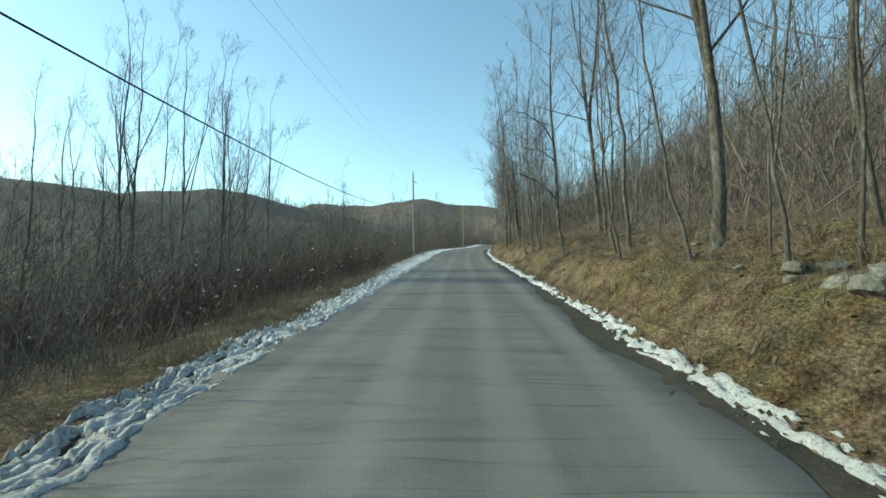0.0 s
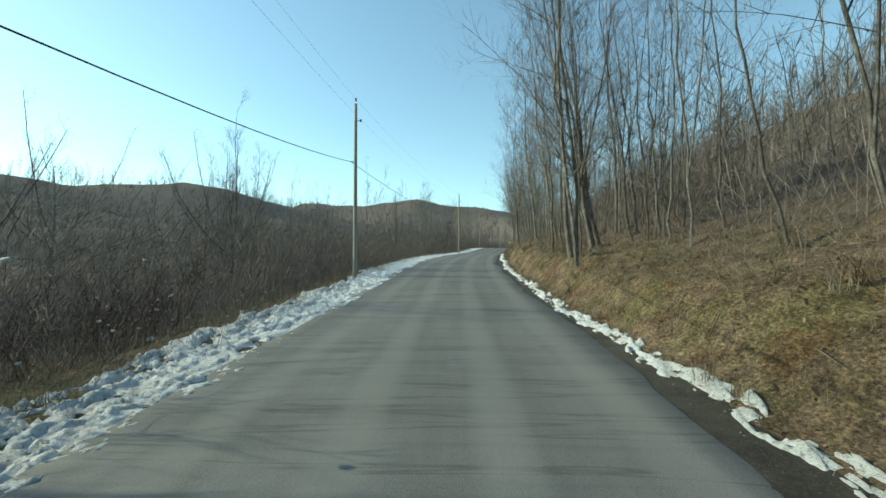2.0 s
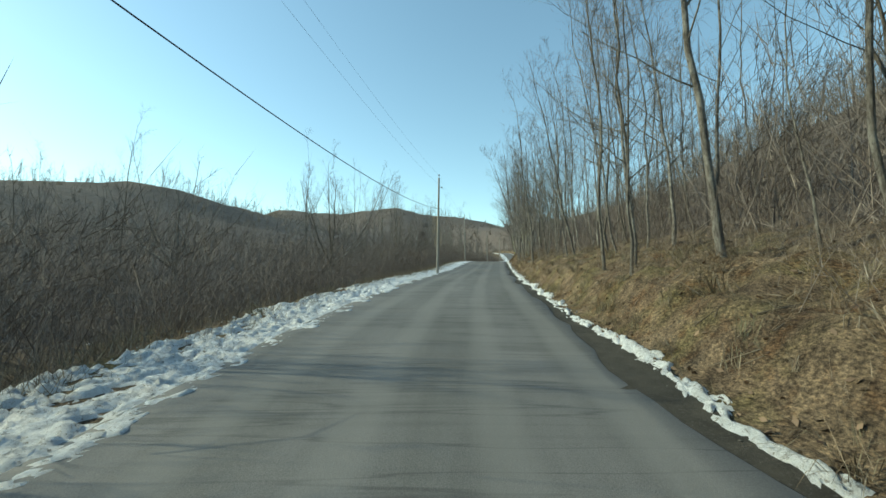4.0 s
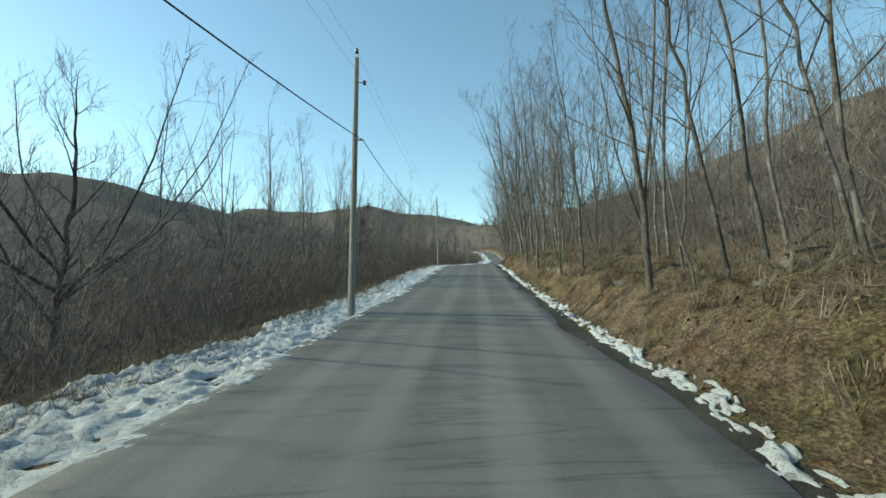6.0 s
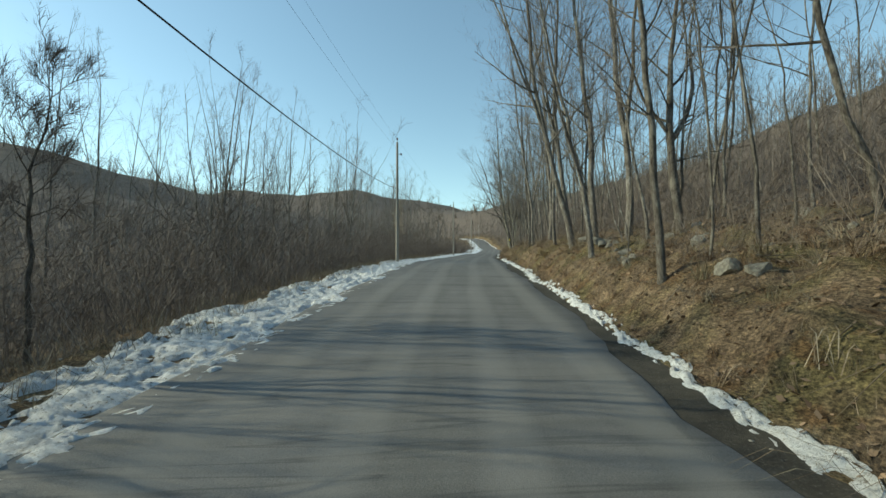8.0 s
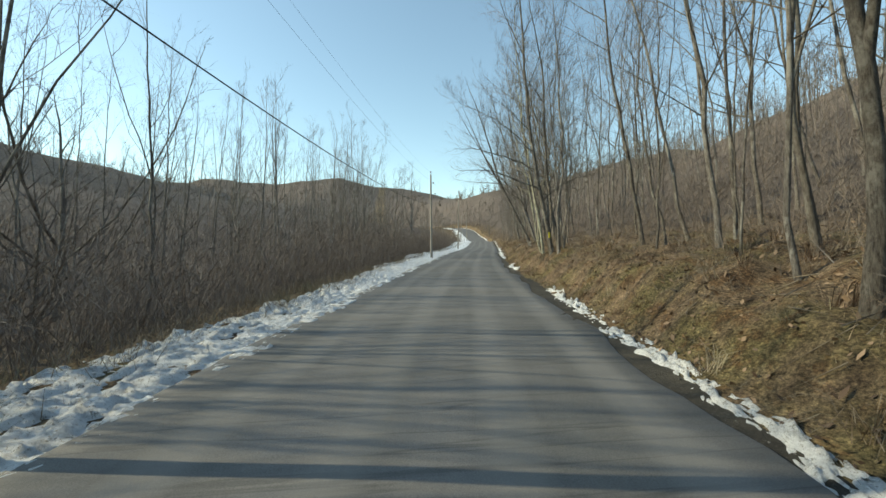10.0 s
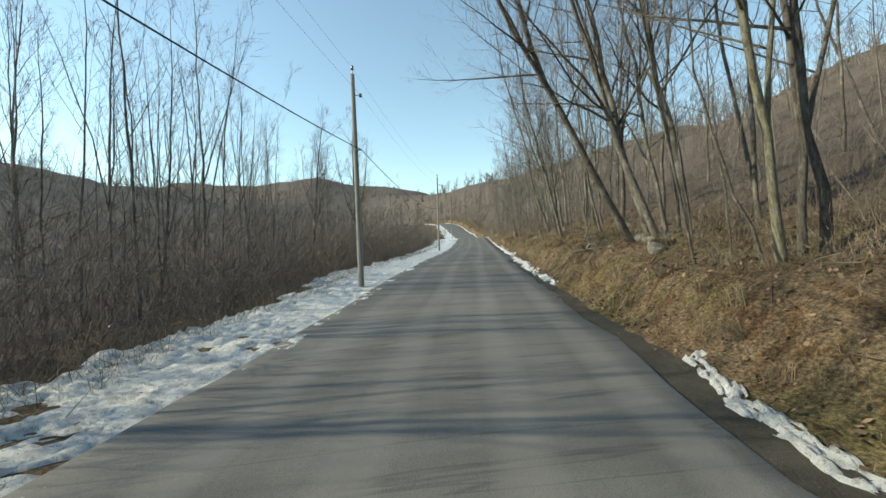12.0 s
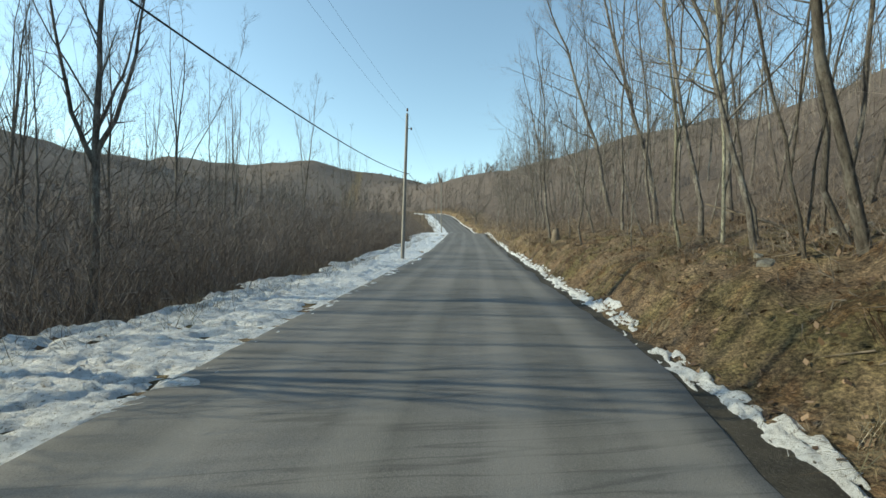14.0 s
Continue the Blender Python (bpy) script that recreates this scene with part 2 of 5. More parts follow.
def smooth(v, at, values):
    """A smooth curve through the given values (monotone cubic)."""
    n = len(at)
    if v <= at[0]:
        return values[0]
    if v >= at[-1]:
        return values[-1]
    lo, hi = 0, n - 1
    while hi - lo > 1:
        mid = (lo + hi) // 2
        if at[mid] <= v:
            lo = mid
        else:
            hi = mid

    def slope(i):
        if i == 0 or i == n - 1:
            return 0.0
        a = (values[i] - values[i - 1]) / (at[i] - at[i - 1])
        b = (values[i + 1] - values[i]) / (at[i + 1] - at[i])
        return 0.0 if a * b <= 0 else 2 * a * b / (a + b)

    h = at[hi] - at[lo]
    s = (v - at[lo]) / h
    return (values[lo] * (1 + 2 * s) * (1 - s) ** 2 + values[hi] * s * s * (3 - 2 * s)
            + h * slope(lo) * s * (1 - s) ** 2 - h * slope(hi) * s * s * (1 - s))


def road_x(y):
    return smooth(y, ROAD_Y, ROAD_X)


def road_z(y):
    return smooth(y, ROAD_Y, ROAD_Z)


TY = np.arange(-80, 2500.1, 0.5)
TX_OF, TZ_OF = np.array([road_x(v) for v in TY]), np.array([road_z(v) for v in TY])
TL = np.concatenate([-np.geomspace(2500, 0.05, 900), np.geomspace(0.05, 2500, 900)])
TS_OF = np.array([smooth(v, RIGHT_AT, RIGHT_Z) if v >= 0 else smooth(-v, LEFT_AT, LEFT_Z) for v in TL])
TR_OF = np.array([0 if v >= 0 else smooth(-v, RIDGE_AT, RIDGE_SHAPE) for v in TL])
TC_OF = np.array([smooth(v, CREST_Y, CREST_Z) for v in TY])


def line_x(y):
    return np.interp(y, TY, TX_OF)


def line_z(y):
    return np.interp(y, TY, TZ_OF)


def land(lat, y):
    """Height of the ground, with its unevenness, for arrays of places."""
    lat, y = np.asarray(lat, float), np.asarray(y, float)
    far = np.clip((y - 350) / 950, 0, 1)
    far = far * far * (3 - 2 * far)
    side = np.interp(lat, TL, TS_OF) + np.interp(lat, TL, TR_OF) * np.interp(y, TY, TC_OF)
    z = line_z(y) + side * (1 - 0.8 * far) + far * np.interp(lat, HILL_AT, HILL_Z)
    off = np.clip(np.maximum(lat - 2.6, -lat - 4.6), 0, None)
    near, wide, hill = np.clip(off / 1.5, 0, 1), np.clip(off / 20, 0, 1), np.clip(off / 120, 0, 1) + far
    z += near * (0.07 * np.sin(2.1 * lat + 1.3 * y) + 0.06 * np.sin(3.7 * y - 1.9 * lat + 1) + 0.05 * np.sin(5.3 * lat + 0.7 * y + 2))
    hummock = np.clip((lat - 2.9) / 0.8, 0, 1)
    z += hummock * (0.1 * np.sin(3.3 * y + 1.1 * lat) * np.sin(2.3 * lat - 0.9 * y + 0.5) + 0.085 * np.sin(5.1 * y - 3.9 * lat + 1.1) * np.sin(1.7 * y + 4.3 * lat) + 0.07 * np.sin(0.83 * y + 1.4 * lat + 0.4))
    z += wide * (0.5 * np.sin(0.31 * lat + 0.13 * y) + 0.4 * np.sin(0.23 * y - 0.17 * lat + 1.7))
    z += hill * (1.6 * np.sin(0.045 * y + 0.02 * lat + 0.6) + 1.2 * np.sin(0.081 * y - 0.03 * lat + 2.2)) + far * (5 * np.sin(0.012 * lat + 1) + 3 * np.sin(0.023 * lat + 0.01 * y))
    return z


def spot(lat, y):
    return Vector((float(line_x(y)) + lat, y, float(land(lat, y))))


# ---- mesh helpers ----
def mesh_of(name, verts, faces, material, size=4, soft=False):
    me = bpy.data.meshes.new(name)
    verts, faces = np.asarray(verts, np.float32), np.asarray(faces, np.int32)
    me.vertices.add(len(verts))
    me.vertices.foreach_set("co", verts.ravel())
    me.loops.add(faces.size)
    me.loops.foreach_set("vertex_index", faces.ravel())
    me.polygons.add(len(faces))
    me.polygons.foreach_set("loop_start", np.arange(0, faces.size, size, dtype=np.int32))
    if soft:
        me.polygons.foreach_set("use_smooth", np.ones(len(faces), bool))
    me.materials.append(material)
    me.update(calc_edges=True)
    return me


def part(name, me, parent, label=""):
    ob = new(name, me)
    ob.parent = parent
    return tagged(ob, label)


def tubes(segs, sides):
    """Prisms along segments of (x0, y0, z0, x1, y1, z1, r0, r1)."""
    s = np.asarray(segs, float)
    a, b = s[:, :3], s[:, 3:6]
    d = b - a
    d /= np.linalg.norm(d, axis=1, keepdims=True) + 1e-9
    ref = np.where(np.abs(d[:, 2:]) < 0.9, [[0, 0, 1.0]], [[1.0, 0, 0]])
    u = np.cross(d, ref)
    u /= np.linalg.norm(u, axis=1, keepdims=True)
    w = np.cross(d, u)
    ang = np.arange(sides) * 2 * np.pi / sides
    ring = np.cos(ang)[None, :, None] * u[:, None] + np.sin(ang)[None, :, None] * w[:, None]
    v = np.concatenate([a[:, None] + ring * s[:, 6, None, None], b[:, None] + ring * s[:, 7, None, None]], 1)
    k = np.arange(sides)
    quad = np.stack([k, (k + 1) % sides, (k + 1) % sides + sides, k + sides], 1)
    f = quad[None] + (np.arange(len(s)) * 2 * sides)[:, None, None]
    return v.reshape(-1, 3), f.reshape(-1, 4)


def spikes(segs):
    """Three-sided points along segments of (x0, y0, z0, x1, y1, z1, r)."""
    s = np.asarray(segs, float)
    v, _ = tubes(np.concatenate([s, s[:, 6:7]], 1), 3)
    v = v.reshape(-1, 6, 3)[:, :4].copy()
    v[:, 3] = s[:, 3:6]
    f = np.array([[0, 1, 3], [1, 2, 3], [2, 0, 3]])[None] + (np.arange(len(s)) * 4)[:, None, None]
    return v.reshape(-1, 3), f.reshape(-1, 3)


def slivers(segs):
    """The thinnest twigs: one long triangle each, along segments of (x0, y0, z0, x1, y1, z1, r)."""
    v, _ = spikes(segs)
    v = v.reshape(-1, 4, 3)[:, [0, 1, 3]]
    return v.reshape(-1, 3), np.arange(v.shape[0] * 3).reshape(-1, 3)


def split(vf):
    v, f = vf
    return v, np.concatenate([f[:, [0, 1, 2]], f[:, [0, 2, 3]]])


def twiggy(segs, points, finest):
    """Triangles of prisms, of pointed twigs and of the thinnest twigs together."""
    return joined([split(tubes(segs, 3)), spikes(points), slivers(finest)])


def sweep(points, radii, sides, wobble=0.0, rng=None):
    """A closed tube along a line of points."""
    p, r = np.asarray(points, float), np.asarray(radii, float)
    d = np.gradient(p, axis=0)
    d /= np.linalg.norm(d, axis=1, keepdims=True) + 1e-9
    ref = np.array([1.0, 0, 0]) if abs(d[0, 2]) > 0.7 else np.array([0, 0, 1.0])
    u = np.cross(d, ref)
    u /= np.linalg.norm(u, axis=1, keepdims=True)
    w = np.cross(d, u)
    ang = np.arange(sides) * 2 * np.pi / sides
    rr = r[:, None] * np.ones(sides)
    if wobble:
        rr = rr * (1 + wobble * rng.uniform(-1, 1, rr.shape))
    v = (p[:, None] + (np.cos(ang)[None, :, None] * u[:, None] + np.sin(ang)[None, :, None] * w[:, None]) * rr[..., None]).reshape(-1, 3)
    k, n = np.arange(sides), len(p)
    quad = np.stack([k, (k + 1) % sides, (k + 1) % sides + sides, k + sides], 1)
    f = (quad[None] + (np.arange(n - 1) * sides)[:, None, None]).reshape(-1, 4)
    return v, f


def joined(pieces):
    vs, fs, n = [], [], 0
    for v, f in pieces:
        vs.append(v)
        fs.append(f + n)
        n += len(v)
    return np.concatenate(vs), np.concatenate(fs)


def scattered(protos, lat, y, turn, scale, rng, sink=0.1, tilt=0.08):
    """Copies of the prototypes (vertices, faces) at the given places, joined into one set of vertices and faces."""
    which = rng.integers(0, len(protos), len(lat))
    x, z = line_x(y) + lat, land(lat, y) - sink
    vs, fs, n = [], [], 0
    for k, (v, f) in enumerate(protos):
        i = np.where(which == k)[0]
        if not len(i):
            continue
        c, s = np.cos(turn[i])[:, None], np.sin(turn[i])[:, None]
        q = v[None] * scale[i][:, None, None]
        lean = rng.normal(0, tilt, (len(i), 2))
        out = np.empty((len(i), len(v), 3))
        out[..., 0] = q[..., 0] * c - q[..., 1] * s + q[..., 2] * lean[:, :1] + x[i][:, None]
        out[..., 1] = q[..., 0] * s + q[..., 1] * c + q[..., 2] * lean[:, 1:] + y[i][:, None]
        out[..., 2] = q[..., 2] + z[i][:, None]
        vs.append(out.reshape(-1, 3))
        fs.append((f[None] + (np.arange(len(i)) * len(v))[:, None, None]).reshape(-1, f.shape[1]) + n)
        n += len(i) * len(v)
    return np.concatenate(vs), np.concatenate(fs)


def spread(rng, n, lat0, lat1, y0, y1, lean=1.0):
    """Random places, thicker towards lat0 for lean over 1."""
    return lat0 + (lat1 - lat0) * rng.random(n) ** lean, rng.uniform(y0, y1, n), rng.uniform(0, 2 * np.pi, n)


# ---- ground, road, snow ----
def sheet(lats, ys, heights, material, name, uv=False):
    """A grid over (lat, y)."""
    lat, y = np.meshgrid(lats, ys)
    v = np.stack([line_x(y) + lat, y, heights(lat, y)], -1).reshape(-1, 3)
    nx, ny = len(lats), len(ys)
    k = (np.arange(ny - 1)[:, None] * nx + np.arange(nx - 1)[None]).reshape(-1, 1)
    f = np.concatenate([k, k + 1, k + nx + 1, k + nx], 1)
    me = mesh_of(name, v, f, material, soft=True)
    if uv:
        layer = me.uv_layers.new(name="plan")
        plan = np.stack([lat.ravel(), y.ravel()], 1)[f.ravel()]
        layer.data.foreach_set("uv", plan.astype(np.float32).ravel())
    return me


def build_ground():
    right = np.concatenate([[0, 0.7, 1.4, 1.9, 2.1, 2.3, 2.5, 2.65, 2.8, 3.0, 3.2, 3.4, 3.7], np.arange(4, 9, 0.3), np.arange(9, 13, 0.5), np.geomspace(13, 2400, 44)])
    left = -np.concatenate([np.arange(0.8, 12, 0.8), np.geomspace(12, 2400, 40)])
    ys = np.concatenate([np.arange(-79, -6, 1.5), np.arange(-6, 165, 0.4), np.arange(165, 260, 1.25), np.geomspace(260, 2450, 90)])
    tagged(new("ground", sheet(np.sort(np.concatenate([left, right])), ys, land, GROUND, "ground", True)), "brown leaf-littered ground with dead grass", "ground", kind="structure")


def build_road():
    lats = np.concatenate([[EDGE_L - 0.34], np.linspace(EDGE_L - 0.22, EDGE_R, 16), [EDGE_R + 0.14]])
    ys = np.arange(-60, 330, 0.5)

    def height(lat, y):
        edge = np.clip(np.maximum(EDGE_L - 0.22 - lat, lat - EDGE_R), 0, None)
        rut = 0.008 * np.sin(1.7 * y) * np.sin(2.3 * lat) + 0.006 * np.sin(0.6 * y + 1.2 * lat)
        return line_z(y) + 0.02 - 0.008 * np.abs(lat + 0.3) + rut - 0.6 * edge

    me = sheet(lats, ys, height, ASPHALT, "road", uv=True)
    rng = np.random.default_rng(3)
    co = np.empty(len(me.vertices) * 3, np.float32)
    me.vertices.foreach_get("co", co)
    co = co.reshape(len(ys), len(lats), 3)
    for cols in ((0, 1), (-2, -1)):
        drift = np.convolve(rng.normal(0, 0.2 if cols[0] else 0.08, len(ys) + 6), np.ones(5) / 5, "same")[3:-3]
        for c in cols:
            co[:, c, 0] += drift
    me.vertices.foreach_set("co", co.ravel())
    tagged(new("road", me), "worn grey asphalt country road with cracks", "road", kind="structure")


def blurred(field, rows, cols):
    field = np.apply_along_axis(np.convolve, 0, field, np.hanning(rows + 2)[1:-1] / np.sqrt((np.hanning(rows + 2) ** 2).sum()), "same")
    return np.apply_along_axis(np.convolve, 1, field, np.hanning(cols + 2)[1:-1] / np.sqrt((np.hanning(cols + 2) ** 2).sum()), "same")


def build_snow(name, label, inner, width, thick, n, holes, seed, y0=-8, y1=215, step=0.065, gaps=()):
    """A ploughed, half-melted and broken band of snow along one edge of the road."""
    rng = np.random.default_rng(seed)
    ys = np.concatenate([np.arange(y0, 160, step), np.arange(160, y1 + 60, 0.3)])
    u = np.linspace(0, 1, n)
    sign = 1 if inner > 0 else -1
    field = lambda r, c: blurred(rng.normal(0, 1, (len(ys), n)), r, c)
    fine, lumps, mid, big = field(1, 1), field(3, 3), field(7, 5), field(31, 9)
    line = lambda k: np.convolve(rng.normal(0, 1, len(ys)), np.hanning(k) / np.sqrt((np.hanning(k) ** 2).sum()), "same")
    wid = np.maximum(width(ys) * (1 + 0.1 * line(41)), 0.2)
    start = inner + 0.05 * line(33) + 0.02 * line(7)
    lat = start[:, None] + sign * u[None] * wid[:, None]
    y = ys[:, None] + 0 * u[None]
    if sign > 0:
        body = 1.15 - 2.3 * np.abs(u[None] - 0.45) + 0.33 * mid + 0.3 * lumps + 0.3 * big + 0.15 * fine - holes
        h = thick * np.clip(body, -0.6, 0.75) + thick * (0.25 * lumps + 0.15 * fine)
    else:
        body = 1.5 - 1.9 * np.clip(u[None] - 0.35, 0, 1) ** 1.2 - 14 * np.clip(0.11 + 0.03 * line(5)[:, None] - u[None], 0, 1) + 0.42 * mid + 0.2 * big + 0.4 * lumps + 0.2 * fine - holes
        h = thick * np.clip(body, -0.6, 0.85) + thick * (0.38 * np.abs(lumps) + 0.25 * mid + 0.3 * fine) - 0.2 * thick
    h = np.where(np.minimum(u, 1 - u)[None] < 0.001, -0.08, h)
    for a, b in gaps:
        h = np.where((y > a) & (y < b), -0.3, h)
    if sign < 0:
        h = np.where(h > 0, h * np.clip(u[None] / 0.22, 0.25, 1) ** 0.7, h)
    over = np.where(u[None] < 0.12, np.clip(h, -0.025, None), np.clip(h, -0.04, None))
    on_road = (lat > -2.95) if sign < 0 else (lat < 2.15)
    edge = line_z(y) + (np.interp(lat, (-2.95, -2.6), (-0.05, 0.0)) if sign < 0 else 0.005)
    soil = np.maximum(land(lat, y), line_z(y) - 0.03) + 0.02
    base = np.where(on_road, edge, soil if sign > 0 else np.maximum(land(lat, y), line_z(y) - 0.12))
    v = np.stack([line_x(y) + lat, y, base + over], -1).reshape(-1, 3)
    k = (np.arange(len(ys) - 1)[:, None] * n + np.arange(n - 1)[None]).reshape(-1, 1)
    f = np.concatenate([k, k + 1, k + n + 1, k + n], 1)
    if sign < 0:
        f = f[:, ::-1]
    up = (h.reshape(-1)[f] > 0.0).any(1)
    tagged(new(name, mesh_of(name, v, f[up], SNOW, soft=sign > 0)), label, "snow", kind="stuff")


def clod(seed):
    """A small broken lump of frozen snow."""
    rng = np.random.default_rng(seed)
    g = (1 + 5 ** 0.5) / 2
    v = np.array([(-1, g, 0), (1, g, 0), (-1, -g, 0), (1, -g, 0), (0, -1, g), (0, 1, g), (0, -1, -g), (0, 1, -g), (g, 0, -1), (g, 0, 1), (-g, 0, -1), (-g, 0, 1)]) / 1.9
    f = np.array([(0, 11, 5), (0, 5, 1), (0, 1, 7), (0, 7, 10), (0, 10, 11), (1, 5, 9), (5, 11, 4), (11, 10, 2), (10, 7, 6), (7, 1, 8), (3, 9, 4), (3, 4, 2), (3, 2, 6),
                  (3, 6, 8), (3, 8, 9), (4, 9, 5), (2, 4, 11), (6, 2, 10), (8, 6, 7), (9, 8, 1)])
    return v * rng.uniform(0.6, 1.2, (12, 1)) * [1, rng.uniform(0.6, 1), rng.uniform(0.35, 0.7)], f


def strew_clods():
    rng = np.random.default_rng(8)
    y = rng.uniform(-5, 150, 1500)
    w = np.interp(y, SNOW_Y, SNOW_W)
    lat = np.where(rng.random(len(y)) < 0.75, -2.75 - w * rng.uniform(0.25, 1.15, len(y)), -2.66 + rng.normal(0, 0.07, len(y)))
    size = 0.01 + 0.03 * rng.random(len(y)) ** 2.5
    turn = rng.uniform(0, 6.28, len(y))
    y2 = np.concatenate([rng.uniform(8, 60, 90), rng.uniform(118, 150, 40)])
    y, turn = np.concatenate([y, y2]), np.concatenate([turn, rng.uniform(0, 6.28, 130)])
    lat, size = np.concatenate([lat, -4.5 - 5 * rng.random(130)]), np.concatenate([size, rng.uniform(0.04, 0.12, 130)])
    gy, gl = rng.uniform(-4, 150, 1700), 2.02 + 0.42 * rng.random(1700) ** 1.3
    stuff("shoulder_gravel", scattered([clod(20 + k) for k in range(5)], gl, gy, rng.uniform(0, 6.28, 1700), 0.006 + 0.022 * rng.random(1700) ** 3, rng, sink=-0.025, tilt=0.3),
          GRAVEL, "loose gravel and crumbs of asphalt on the road shoulder", "gravel", 3)
    stuff("snow_clods", scattered([clod(k) for k in range(6)], lat, y, turn, size, rng, sink=-0.03, tilt=0.3), SNOW, "small broken lumps of snow along the bank", "snow", 3)


def build_shoulder():
    lats = np.array([-0.45, -0.05, 0.1, 0.22, 0.34, 0.45]) + EDGE_R
    me = sheet(lats, np.arange(-30, 300, 0.22), lambda lat, y: np.maximum(land(lat, y), line_z(y) - 0.03) + 0.018 + 0.008 * np.sin(9 * y) * np.sin(11 * lat), SOIL, "shoulder")
    rng = np.random.default_rng(4)
    co = np.empty(len(me.vertices) * 3, np.float32)
    me.vertices.foreach_get("co", co)
    co = co.reshape(-1, len(lats), 3)
    drift = np.convolve(rng.normal(0, 1, len(co) + 4), np.ones(5) / 2.24, "valid")
    for c, much in ((-1, 0.06), (-2, 0.045), (-3, 0.025)):
        co[:, c, 0] += much * drift + rng.normal(0, 0.012, len(co))
        co[:, c, 2] += 0.12 * (co[:, c, 0] - line_x(co[:, c, 1]) - lats[c])
    co[:, -1, 2] -= 0.03
    me.vertices.foreach_set("co", co.ravel())
    tagged(new("shoulder", me), "dark gravelly soil along the edge of the asphalt", "road shoulder", kind="structure")


build_ground()
build_road()
build_shoulder()
build_snow("snow_bank", "lumpy half-melted snow bank along the road edge", EDGE_L + 0.08, lambda y: 1.15 * np.interp(y, SNOW_Y, SNOW_W), 0.05, 40, 0.48, 5, step=0.06)
build_snow("snow_strip", "thin patchy strip of old snow below the bank", EDGE_R + 0.26, lambda y: 0.34 + 0.1 * (y > 136), 0.034, 14, 0.72, 6, gaps=((112.5, 121), (125.3, 132.3)))


# ---- trees ----
def branch_line(rng, start, way, length, bend, steps, up=0.25):
    pts, p, d = [np.array(start)], np.array(start, float), np.array(way, float)
    for _ in range(steps):
        d = d + rng.normal(0, bend, 3) + [0, 0, up / steps]
        d /= np.linalg.norm(d)
        p = p + d * length / steps
        pts.append(p)
    return np.array(pts)


def aside(rng, d, low, high, up=0.15):
    """A direction that leaves d by an angle between low and high."""
    d = d / np.linalg.norm(d)
    side = np.cross(d, rng.normal(0, 1, 3))
    a = rng.uniform(low, high)
    out = d * math.cos(a) + side / np.linalg.norm(side) * math.sin(a) + [0, 0, up]
    return out / np.linalg.norm(out)


